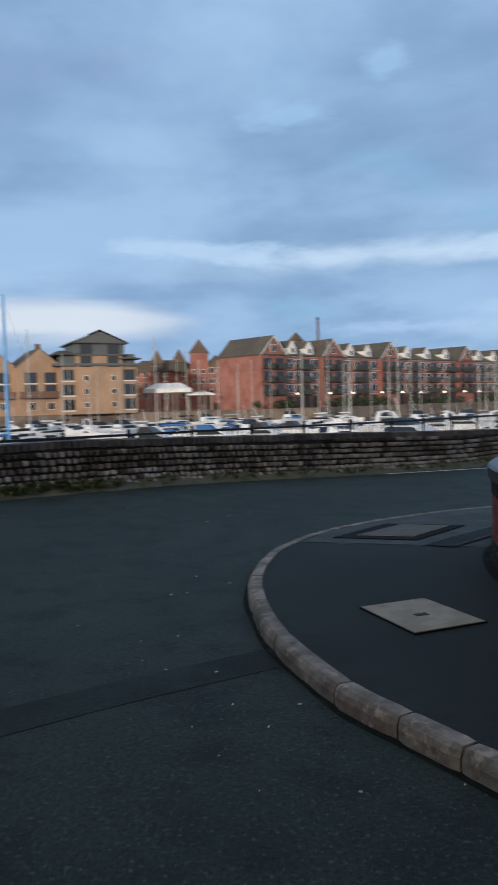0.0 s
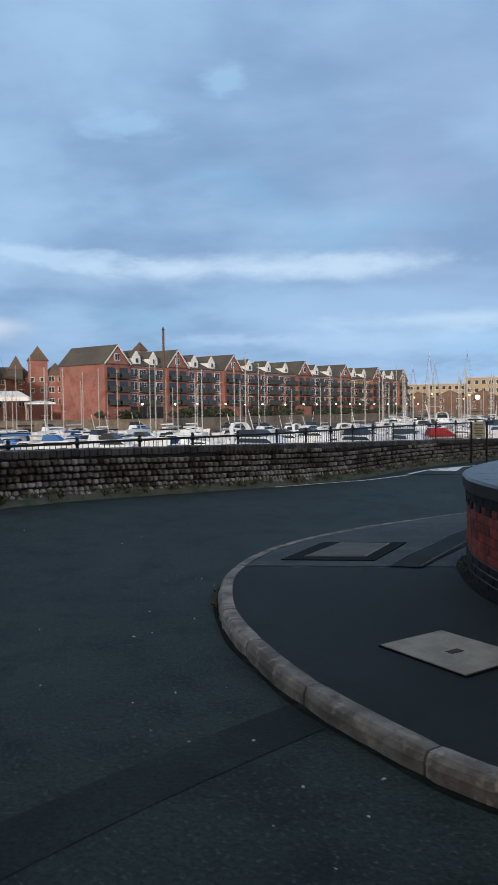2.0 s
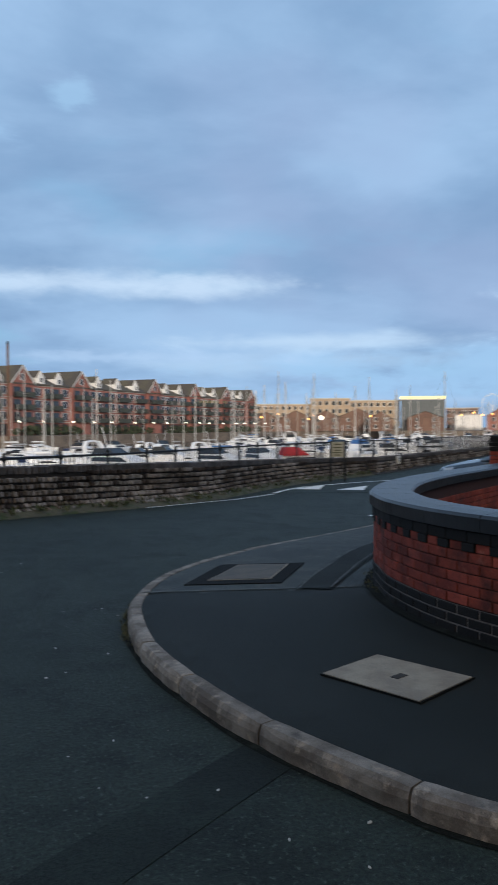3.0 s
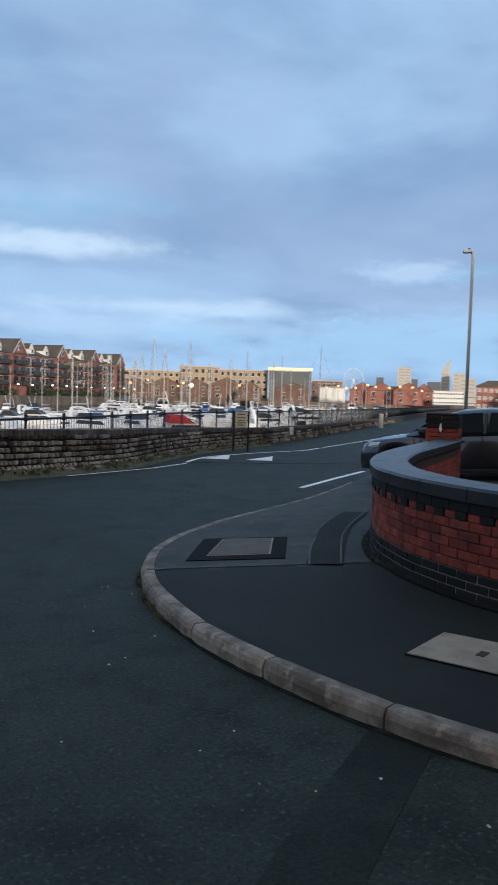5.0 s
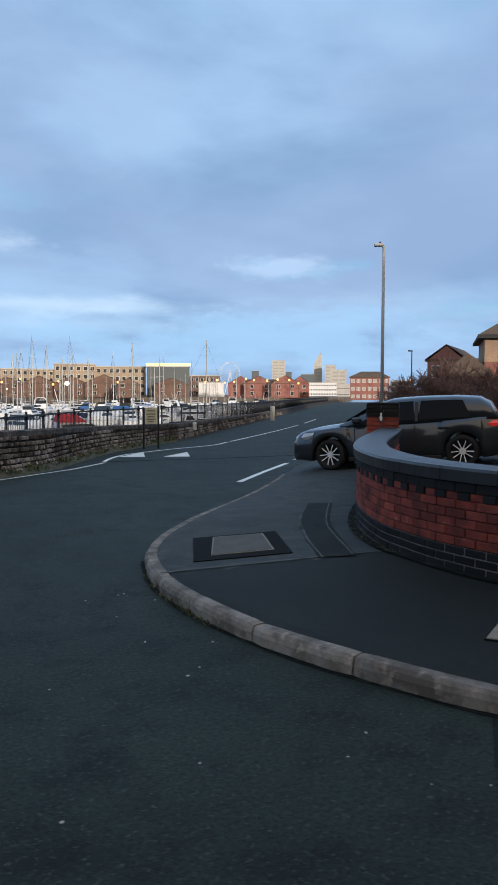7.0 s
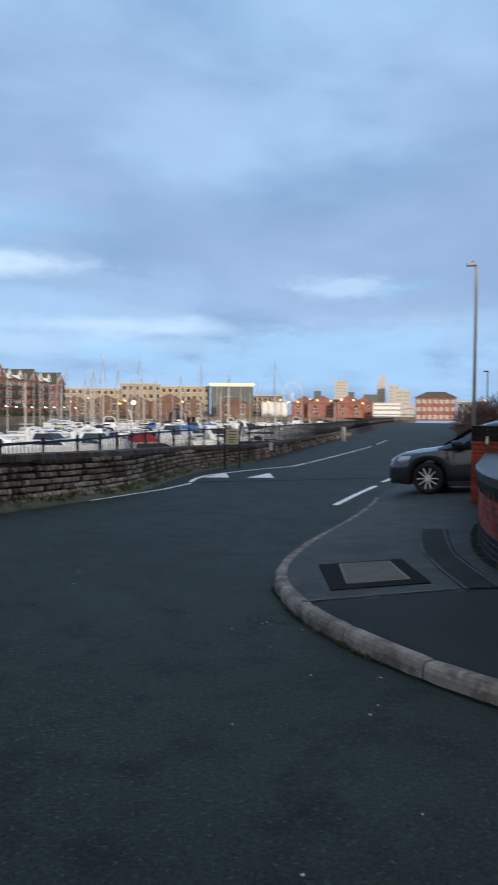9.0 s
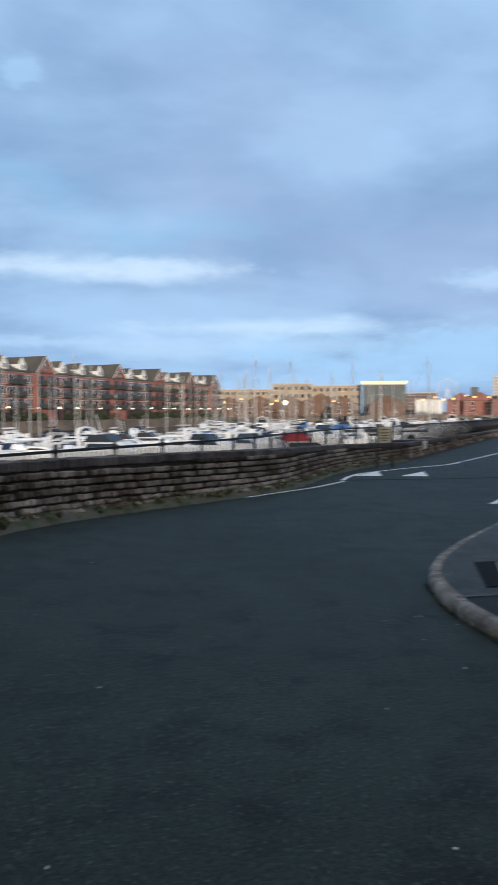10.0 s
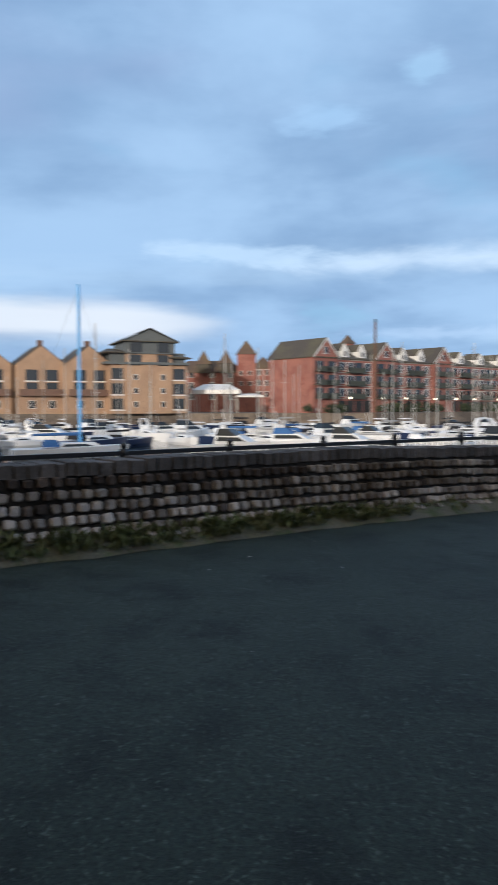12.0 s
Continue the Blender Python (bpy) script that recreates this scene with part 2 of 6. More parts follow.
# ---- materials ----
def material(name, base, rough=0.8, metal=0.0, vary=(), grain=0.0, grain_scale=40.0, bump=0.0, bump_scale=60.0, per_piece=0.0,
             island=0.0, spec=0.5, coat=0.0, stain=None, stain_scale=1.2, stain_at=(0.5, 0.68), emit=None, emit_power=0.0):
    """A procedural surface: base colour, a second colour in broad patches, fine grain, bump and per-piece variation."""
    ma = bpy.data.materials.new(name)
    ma.use_nodes = True
    nt = ma.node_tree
    N, L = nt.nodes.new, nt.links.new
    b = nt.nodes["Principled BSDF"]
    b.inputs["Roughness"].default_value, b.inputs["Metallic"].default_value = rough, metal
    b.inputs["Specular IOR Level"].default_value = spec
    b.inputs["Coat Weight"].default_value = coat
    b.inputs["Coat Roughness"].default_value = 0.05
    tc = N("ShaderNodeTexCoord")
    geo = N("ShaderNodeNewGeometry")
    col = N("ShaderNodeRGB")
    col.outputs[0].default_value = (*base, 1)
    cur = col.outputs[0]

    def noise_fac(scale, lo, hi, detail=5):
        t = N("ShaderNodeTexNoise")
        t.inputs["Scale"].default_value, t.inputs["Detail"].default_value, t.inputs["Roughness"].default_value = scale, detail, 0.62
        L(geo.outputs["Position"], t.inputs["Vector"])
        r = N("ShaderNodeMapRange")
        r.inputs["From Min"].default_value, r.inputs["From Max"].default_value = lo, hi
        L(t.outputs["Fac"], r.inputs["Value"])
        return r.outputs["Result"]

    def over(colour, fac, blend="MIX"):
        nonlocal cur
        m = N("ShaderNodeMixRGB")
        m.blend_type = blend
        if isinstance(fac, float):
            m.inputs[0].default_value = fac
        else:
            L(fac, m.inputs[0])
        L(cur, m.inputs[1])
        if isinstance(colour, tuple):
            m.inputs[2].default_value = (*colour, 1)
        else:
            L(colour, m.inputs[2])
        cur = m.outputs[0]

    for colour, scale, lo, hi in vary:
        over(colour, noise_fac(scale, lo, hi))
    if stain:
        over(stain, noise_fac(stain_scale, stain_at[0], stain_at[1], 8))
    if per_piece or island:
        src = N("ShaderNodeObjectInfo").outputs["Random"] if per_piece else geo.outputs["Random Per Island"]
        amt = per_piece or island
        mr = N("ShaderNodeMapRange")
        mr.inputs["To Min"].default_value, mr.inputs["To Max"].default_value = 1 - amt, 1 + amt
        L(src, mr.inputs["Value"])
        cc = N("ShaderNodeCombineXYZ")
        for k in range(3):
            L(mr.outputs[0], cc.inputs[k])
        over(cc.outputs[0], 1.0, "MULTIPLY")
    if grain:
        t = N("ShaderNodeTexNoise")
        t.inputs["Scale"].default_value, t.inputs["Detail"].default_value, t.inputs["Roughness"].default_value = grain_scale, 8, 0.75
        L(geo.outputs["Position"], t.inputs["Vector"])
        mr = N("ShaderNodeMapRange")
        mr.inputs["From Min"].default_value, mr.inputs["From Max"].default_value = 0.3, 0.7
        mr.inputs["To Min"].default_value, mr.inputs["To Max"].default_value = 1 - grain, 1 + grain
        L(t.outputs["Fac"], mr.inputs["Value"])
        cc = N("ShaderNodeCombineXYZ")
        for k in range(3):
            L(mr.outputs[0], cc.inputs[k])
        over(cc.outputs[0], 1.0, "MULTIPLY")
    L(cur, b.inputs["Base Color"])
    if bump:
        t = N("ShaderNodeTexNoise")
        t.inputs["Scale"].default_value, t.inputs["Detail"].default_value, t.inputs["Roughness"].default_value = bump_scale, 6, 0.7
        L(geo.outputs["Position"], t.inputs["Vector"])
        bp = N("ShaderNodeBump")
        bp.inputs["Strength"].default_value, bp.inputs["Distance"].default_value = min(bump, 1.0), 0.01 * max(bump, 1.0)
        L(t.outputs["Fac"], bp.inputs["Height"])
        L(bp.outputs[0], b.inputs["Normal"])
    if emit:
        b.inputs["Emission Color"].default_value = (*emit, 1)
        b.inputs["Emission Strength"].default_value = emit_power
    return ma


M = {}
M["asphalt"] = material("asphalt", (0.0165, 0.0262, 0.0203), 0.70, spec=0.26, vary=(((0.0265, 0.0385, 0.0305), 0.35, 0.40, 0.62), ((0.0078, 0.0122, 0.0096), 1.9, 0.48, 0.68), ((0.060, 0.076, 0.064), 34, 0.57, 0.66)),
                        grain=0.95, grain_scale=42, bump=1.0, bump_scale=100)
# dark dirt colour, also used to paint the shade line along the kerb
M["grit"] = material("dark_dirt_gutter_shade", (0.010, 0.012, 0.0105), 0.95, spec=0.15, vary=(((0.022, 0.026, 0.021), 6, 0.5, 0.62),), grain=0.6, grain_scale=60, bump=1.0, bump_scale=90)
M["tarmac"] = material("footway_tarmac", (0.0105, 0.0140, 0.0124), 0.75, spec=0.25, vary=(((0.017, 0.0205, 0.0185), 0.8, 0.42, 0.62),),
                       grain=0.45, grain_scale=90, bump=0.6, bump_scale=160)
M["tarmac_old"] = material("old_footway_tarmac", (0.033, 0.040, 0.036), 0.75, vary=(((0.022, 0.027, 0.025), 1.5, 0.45, 0.62),),
                           grain=0.5, grain_scale=70, bump=0.6, bump_scale=140, stain=(0.060, 0.062, 0.053), stain_scale=4)
M["road_patch"] = material("tarred_road_patch", (0.0090, 0.0136, 0.0108), 0.72, spec=0.24, vary=(((0.0165, 0.0262, 0.0203), 1.1, 0.45, 0.62),), grain=0.95, grain_scale=42, bump=1.0, bump_scale=100)
M["patch"] = material("dark_reinstated_tarmac", (0.008, 0.0088, 0.0088), 0.9, spec=0.15, grain=0.4, grain_scale=80, bump=0.5, bump_scale=150)
M["cover"] = material("concrete_cover", (0.31, 0.275, 0.215), 0.85, vary=(((0.23, 0.20, 0.16), 5, 0.42, 0.62),), grain=0.25, grain_scale=120, bump=0.4, bump_scale=200)
M["channel"] = material("dark_channel_tarmac", (0.015, 0.0182, 0.0168), 0.8, spec=0.2, vary=(((0.024, 0.028, 0.026), 2.5, 0.45, 0.62),), grain=0.45, grain_scale=80, bump=0.6, bump_scale=150)
M["seam"] = material("worn_tar_seam", (0.105, 0.11, 0.10), 0.9, grain=0.4, grain_scale=60, stain=(0.035, 0.038, 0.035), stain_scale=7, stain_at=(0.46, 0.62))
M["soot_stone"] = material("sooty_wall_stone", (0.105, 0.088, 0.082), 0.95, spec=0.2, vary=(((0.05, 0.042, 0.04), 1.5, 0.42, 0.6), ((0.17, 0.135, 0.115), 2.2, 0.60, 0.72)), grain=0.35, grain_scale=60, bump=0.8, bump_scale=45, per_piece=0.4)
M["setts"] = material("weathered_cover_fill", (0.115, 0.103, 0.086), 0.85, vary=(((0.09, 0.085, 0.075), 6, 0.45, 0.6),), grain=0.3, grain_scale=90, bump=0.5)
M["kerb"] = material("granite_kerb", (0.28, 0.25, 0.215), 0.85, spec=0.3, vary=(((0.13, 0.11, 0.092), 3.5, 0.40, 0.60), ((0.36, 0.30, 0.24), 9, 0.56, 0.68)),
                     grain=0.3, grain_scale=150, bump=0.5, bump_scale=90, per_piece=0.16, stain=(0.10, 0.09, 0.08), stain_scale=6, stain_at=(0.58, 0.72))
M["joint"] = material("dark_mortar", (0.035, 0.033, 0.03), 0.95, grain=0.3, grain_scale=50)
M["line"] = material("road_paint", (0.86, 0.86, 0.83), 0.7, grain=0.15, grain_scale=40, stain=(0.45, 0.46, 0.45), stain_scale=8, stain_at=(0.60, 0.75))
M["stone"] = material("weathered_wall_stone", (0.38, 0.355, 0.345), 0.9, spec=0.25, vary=(((0.12, 0.095, 0.08), 1.3, 0.42, 0.60), ((0.36, 0.32, 0.28), 5, 0.55, 0.7)),
                      grain=0.3, grain_scale=60, bump=0.8, bump_scale=45, per_piece=0.4)
M["stone_far"] = material("weathered_wall_stone_far", (0.33, 0.305, 0.29), 0.9, spec=0.25, vary=(((0.11, 0.09, 0.075), 1.0, 0.42, 0.60),),
                          grain=0.3, grain_scale=60, bump=0.8, bump_scale=45, island=0.4)
M["wall_core"] = material("dark_wall_core", (0.03, 0.027, 0.025), 0.95, vary=(((0.03, 0.027, 0.026), 2.0, 0.4, 0.6),), grain=0.4, grain_scale=30, bump=1.0, bump_scale=20)
M["wall_cap"] = material("dark_cope_stone", (0.125, 0.112, 0.108), 0.9, vary=(((0.06, 0.054, 0.052), 1.5, 0.4, 0.62),), grain=0.4, grain_scale=30, bump=0.9, bump_scale=30, per_piece=0.25)
M["verge"] = material("mossy_verge", (0.100, 0.096, 0.062), 0.95, vary=(((0.10, 0.095, 0.075), 1.6, 0.45, 0.6), ((0.05, 0.07, 0.028), 4, 0.5, 0.62)), grain=0.5, grain_scale=35, bump=1.0, bump_scale=40)
M["leaf"] = material("verge_weeds", (0.066, 0.088, 0.030), 0.8, vary=(((0.11, 0.115, 0.05), 3, 0.45, 0.62),), island=0.45)
M["iron"] = material("black_painted_iron", (0.012, 0.012, 0.014), 0.45, grain=0.2, grain_scale=30)
M["brick"] = material("red_facing_brick", (0.33, 0.066, 0.042), 0.85, spec=0.3, vary=(((0.19, 0.040, 0.030), 2.2, 0.42, 0.6), ((0.40, 0.13, 0.09), 9, 0.60, 0.72)), grain=0.25, grain_scale=70, bump=0.6, bump_scale=80, per_piece=0.28,
                      stain=(0.06, 0.024, 0.022), stain_scale=3.5, stain_at=(0.50, 0.72))
M["blue_brick"] = material("dark_engineering_brick", (0.016, 0.0155, 0.0155), 0.7, spec=0.2, grain=0.25, grain_scale=60, bump=0.3, bump_scale=70, per_piece=0.25)
M["mortar"] = material("pale_mortar", (0.17, 0.15, 0.14), 0.95, grain=0.3, grain_scale=80, stain=(0.06, 0.05, 0.05), stain_scale=3)
M["brick_core"] = material("brick_wall_core", (0.07, 0.032, 0.028), 0.95, grain=0.3, grain_scale=60)
M["coping"] = material("dark_coping_stone", (0.018, 0.019, 0.021), 0.36, vary=(((0.028, 0.029, 0.031), 1.6, 0.45, 0.62),), grain=0.2, grain_scale=50, bump=0.3, bump_scale=50, per_piece=0.1)

# ---- the lie of the land ----
WALL = Line([(-24, -7.4), (-14, 0.7), (-9.3, 4.6), (-5.2, 8.2), (-4.2, 9.15), (-3.2, 10.2), (-2.2, 11.2), (-1.2, 12.1), (0.45, 13.7), (2.6, 15.4), (4.1, 16.6), (5.9, 18.25), (9.9, 22.9), (12.9, 25.6), (16.3, 28.2)])
WALL_N = Line([(16.3, 28.2), (19.4, 30.9), (37.5, 48.0), (60, 69), (100, 106), (150, 150)])
KERB = Line([(8.0, -6.0), (5.3, -1.5), (4.3, -0.1), (3.65, 0.78), (3.20, 1.36), (3.06, 1.54), (2.81, 1.87), (2.51, 2.30), (2.12, 3.21), (1.90, 4.12), (1.81, 4.99), (1.88, 5.88), (2.02, 6.5),
             (2.30, 7.2), (2.66, 7.83), (3.2, 8.47), (3.8, 9.02), (5.0, 10.02), (6.75, 11.4), (10.0, 14.1), (16, 19.8), (40, 43.5), (150, 144)])


def road_z(x, y):
    """The carriageway: level near the corner, falling a little to the north, with a crossfall up to the dock wall."""
    d = max(0.0, y - 6.0)
    off = 0.668 * (x + 5.2) - 0.744 * (y - 8.15)
    k = min(max((5.2 - off) / 4.9, 0.0), 1.0)
    along = min(max((26.0 - x - y) / 14.0, 0.0), 1.0)
    return -0.5 * (1 - math.exp(-d / 21.0)) + 0.25 * along * k * k * (3 - 2 * k)


def kerb_h(s):
    """Upstand of the kerb, run down to almost nothing at the driveway."""
    x, y, _ = KERB.at(s)
    k = min(max((y - 9.3) / 2.6, 0.0), 1.0)
    return 0.12 * (1 - k) + 0.015 * k


def foot_z(x, y):
    """The footway and forecourt, rising away from the kerb."""
    s, d = KERB.near(x, y)
    kx, ky, _ = KERB.at(s)
    d = max(0.0, -d)
    k = min(max((y - 7.5) / 4.0, 0.0), 1.0)
    return road_z(kx, ky) + kerb_h(s) + (0.035 + 0.05 * k) * min(d, 5.0) + 0.09 * k * min(d, 1.0)

# ---- ground, water, far quays ----
def big_sheet(name, z, r, mat, label, category):
    bm = bmesh.new()
    quad(bm, (-r, -r, z), (r, -r, z), (r, r, z), (-r, r, z))
    ob = part(name, bm, mat)
    return tagged(ob, label, category, kind="structure")


M["earth"] = material("bare_earth", (0.10, 0.09, 0.075), 0.95, vary=(((0.07, 0.07, 0.05), 0.02, 0.4, 0.6),), grain=0.3, grain_scale=2)
M["water"] = material("dock_water", (0.02, 0.03, 0.035), 0.12, bump=0.35, bump_scale=1.4, spec=0.5)
M["quay_stone"] = material("old_quay_stone", (0.19, 0.155, 0.125), 0.95, vary=(((0.11, 0.09, 0.075), 0.25, 0.4, 0.6),), grain=0.35, grain_scale=1.5)
big_sheet("ground", -6.0, 4500, M["earth"], "dark bare ground running out to the horizon", "ground")
big_sheet("water", -2.2, 1400, M["water"], "dark calm dock water with small ripples", "water")

FAR_LAND = [(-1300, 40), (-96, 127), (-38, 158), (4, 160), (109, 278), (126, 301), (207, 242), (245, 240), (1390, 1300), (1390, 3000), (-1300, 3000)]
bm = bmesh.new()
prism(bm, FAR_LAND, -5.9, 0.3)
tagged(part("quay", bm, M["quay_stone"]), "old brown stone quay wall across the dock", "quay", kind="structure")

# carriageway: one sheet from the dock wall inland
BASE = Line([(p.x, p.y) for p in WALL.p[::6]] + [(p.x, p.y) for p in WALL_N.p[6::6]], fine=2)


def road_sheet():
    bm = bmesh.new()
    offs = [0, 0.5, 1, 1.6, 2.4, 3.4, 4.6, 6, 7.5, 9, 11, 13, 16, 20, 26, 36, 60, 120, 400, 1500]
    ss = list(np.arange(0, 75, 0.8)) + list(np.arange(75, BASE.length, 6.0)) + [BASE.length]
    rows = []
    for s in ss:
        row = []
        for d in offs:
            x, y, _ = BASE.at(s, -d)
            row.append((x, y, road_z(x, y)))
        rows.append(row)
    loft(bm, rows, closed=False)
    return part("road", bm, M["asphalt"], smooth=True)


tagged(road_sheet(), "worn dark grey asphalt road", "road", kind="structure")

# footway round the corner: newer black tarmac, older grey tarmac beyond a seam
SEAM_A, SEAM_B = Vector((2.14, 6.72)), Vector((4.6, 5.72))


def footways():
    cell = 0.16
    seam = (SEAM_B - SEAM_A).normalized()
    nrm = Vector((-seam.y, seam.x))
    grid = {}
    x0, y0, nx, ny = 1.4, -4.0, 84, 124
    for i in range(nx):
        for j in range(ny):
            p = Vector((x0 + i * cell, y0 + j * cell))
            q = (p - SEAM_A).dot(nrm)
            if abs(q) < cell * 0.5 and p.x < 6:
                p -= nrm * q
                q = 0.0
            s, d = KERB.near(p.x, p.y)
            if d > 0.3:
                continue
            drop = 0.004
            if d > -0.10 - cell * 0.45:
                x, y, _ = KERB.at(s, -0.08)
                p = Vector((x, y))
                q = (p - SEAM_A).dot(nrm)
                drop = 0.016
            grid[i, j] = (p.x, p.y, foot_z(p.x, p.y) - drop, q)
    new_bm, old_bm = bmesh.new(), bmesh.new()
    made = ({}, {})
    for i in range(nx - 1):
        for j in range(ny - 1):
            keys = ((i, j), (i + 1, j), (i + 1, j + 1), (i, j + 1))
            if not all(k in grid for k in keys):
                continue
            w = 0 if sum(grid[k][3] for k in keys) < 0 else 1
            bmx = (new_bm, old_bm)[w]
            vs = []
            for k in keys:
                if k not in made[w]:
                    made[w][k] = bmx.verts.new(grid[k][:3])
                vs.append(made[w][k])
            bmx.faces.new(vs)
    for bmx in (new_bm, old_bm):
        bmesh.ops.dissolve_degenerate(bmx, dist=0.002, edges=bmx.edges)
    a = part("pavement", new_bm, M["tarmac"])
    tagged(a, "newer black tarmac footway at the corner", "pavement", kind="structure")
    b = part("pavement", old_bm, M["tarmac_old"])
    tagged(b, "older grey patched tarmac footway by the driveway", "pavement", kind="structure")
    return a, b


FOOT_NEW, FOOT_OLD = footways()


def laid(name, pts, mat, lift, label="", parent=None, category="", kind="", zf=None, thick=0.02):
    """A thin slab laid on the ground along the outline."""
    zf = zf or foot_z
    bm = bmesh.new()
    lo = [bm.verts.new((x, y, zf(x, y) + lift - thick)) for x, y in pts]
    hi = [bm.verts.new((x, y, zf(x, y) + lift)) for x, y in pts]
    n = len(pts)
    bm.faces.new(hi)
    for k in range(n):
        bm.faces.new((lo[k], lo[(k + 1) % n], hi[(k + 1) % n], hi[k]))
    ob = part(name, bm, mat, parent)
    return tagged(ob, label, category, kind=kind)


def strip_pts(centre, w, n=24):
    ln = Line(centre)
    L_, R_ = [], []
    for k in range(n + 1):
        s = ln.length * k / n
        L_.append(ln.at(s, w / 2)[:2])
        R_.append(ln.at(s, -w / 2)[:2])
    return L_, R_


def ribbon(name, centre, w, mat, lift, label, category, zf, n=24, kind="structure"):
    """A painted or laid band along a line."""
    L_, R_ = strip_pts(centre, w, n)
    bm = bmesh.new()
    loft(bm, [[(x, y, zf(x, y) + lift) for x, y in L_], [(x, y, zf(x, y) + lift) for x, y in R_]], closed=False)
    return tagged(part(name, bm, mat), label, category, kind=kind)


# dark reinstatement with a square inspection cover in it
patch = laid("pavement_patch", [(2.63, 6.90), (3.34, 7.95), (4.28, 7.62), (3.55, 6.50)], M["patch"], 0.006,
             "square of blacker reinstated tarmac round a cover", category="tarmac patch", kind="structure")
cover_a = laid("inspection_cover", [(2.93, 7.01), (3.52, 7.79), (4.05, 7.60), (3.52, 6.78)], M["setts"], 0.012,
               "weathered brown infilled inspection cover in the footway", category="inspection cover")
laid("frame", [(2.91, 7.00), (3.52, 7.815), (4.08, 7.61), (3.53, 6.755)], M["cover"], 0.009, parent=cover_a)
cover_b = laid("inspection_cover", [(2.76, 3.76), (3.25, 3.94), (3.57, 3.32), (3.07, 3.12)], M["cover"], 0.012,
               "pale concrete inspection cover with a lifting slot", category="inspection cover")
laid("lifting_slot", [(3.11, 3.52), (3.20, 3.55), (3.225, 3.50), (3.135, 3.47)], M["joint"], 0.015, parent=cover_b)
laid("frame", [(2.745, 3.765), (3.25, 3.955), (3.59, 3.32), (3.07, 3.105)], M["patch"], 0.007, parent=cover_b)
# shallow drainage band that curves across the old footway
ribbon("drain_channel", [(6.3, 8.95), (5.2, 7.9), (4.45, 7.0), (3.70, 6.03)], 0.36, M["channel"], 0.007,
       "dark tarmac drain channel curving across the footway", "drain channel", foot_z)
ribbon("channel_edge", [(5.30, 8.28), (4.92, 7.90), (4.64, 7.58)], 0.022, M["seam"], 0.012, "thin pale edge of the drain channel", "edging", foot_z)
ribbon("channel_edge", [(4.56, 7.44), (4.1, 6.86), (3.55, 6.07)], 0.022, M["seam"], 0.012, "thin pale edge of the drain channel", "edging", foot_z)
ribbon("channel_edge", [(6.6, 9.05), (5.95, 8.45), (5.07, 7.57), (4.5, 6.85), (3.86, 5.98)], 0.022, M["seam"], 0.012, "thin pale edge of the drain channel", "edging", foot_z)
ribbon("footway_seam", [(2.16, 6.74), (3.0, 6.40), (4.35, 5.84)], 0.04, M["seam"], 0.004, "pale worn seam between two tarmacs", "seam", foot_z)

# road markings
ribbon("road_line", [(4.12, 16.48), (6.5, 18.45), (8.7, 20.25)], 0.10, M["line"], 0.006, "solid white edge line beside the dock wall", "road marking", road_z)
ribbon("road_line", [(8.85, 20.6), (9.6, 21.6), (10.6, 22.6), (12.0, 23.4), (13.6, 24.15), (15.9, 25.0), (17.6, 26.3)], 0.13, M["line"], 0.006,
       "solid white edge line swinging round the speed table", "road marking", road_z)
ribbon("road_line", [(18.0, 26.6), (25, 32.2), (33, 38.8)], 0.11, M["line"], 0.006, "solid white edge line beside the low wall", "road marking", road_z)
ribbon("road_line", [(36, 41.4), (44, 48.5)], 0.11, M["line"], 0.006, "solid white edge line beside the low wall", "road marking", road_z)
ribbon("road_line", [(8.35, 13.55), (10.3, 15.05), (12.4, 16.6)], 0.14, M["line"], 0.006, "white dash along the mouth of the driveway", "road marking", road_z)
ribbon("road_line", [(13.4, 17.4), (14.4, 18.1), (15.6, 19.0)], 0.14, M["line"], 0.006, "white dash along the mouth of the driveway", "road marking", road_z)
for tri in ([(10.02, 21.95), (10.72, 21.45), (11.75, 23.3)], [(11.18, 21.1), (11.85, 20.6), (12.95, 22.4)]):
    laid("road_arrow", tri, M["line"], 0.006, "white triangle marking the ramp of a speed table", category="road marking", kind="structure", zf=road_z, thick=0.004)
ribbon("ramp_edge", [(8.9, 20.6), (11.6, 19.5), (14.8, 18.6)], 0.16, M["patch"], 0.005, "dark line along the foot of the speed table ramp", "road joint", road_z)
# broad darker trench reinstatements in the carriageway
edge_a, edge_b = strip_pts([(-0.9, 0.7), (0.7, 2.03), (1.3, 2.5), (2.16, 3.10)], 0.36, 12)
laid("road_patch", edge_a + edge_b[::-1], M["road_patch"], 0.003, "dark tarred trench patch across the road", category="road patch", kind="structure", zf=road_z, thick=0.04)

# ---- the stone dock wall ----
WALL_T = 0.45


def wall_top(x, y):
    return float(np.interp(y, (8, 12.2, 14.2, 16, 18, 20, 25, 30, 50), (1.08, 1.08, 1.0, 0.94, 0.85, 0.766, 0.572, 0.36, 0.11)))


def wall_profile(h):
    """Face of the wall: offset behind the foot line, height over the road; the foot flares out to the verge."""
    return [(0.02, 0.02), (0.16, 0.07), (0.27, 0.16), (0.33, 0.28), (0.36, 0.42), (0.37, h - 0.13), (0.37, h)]


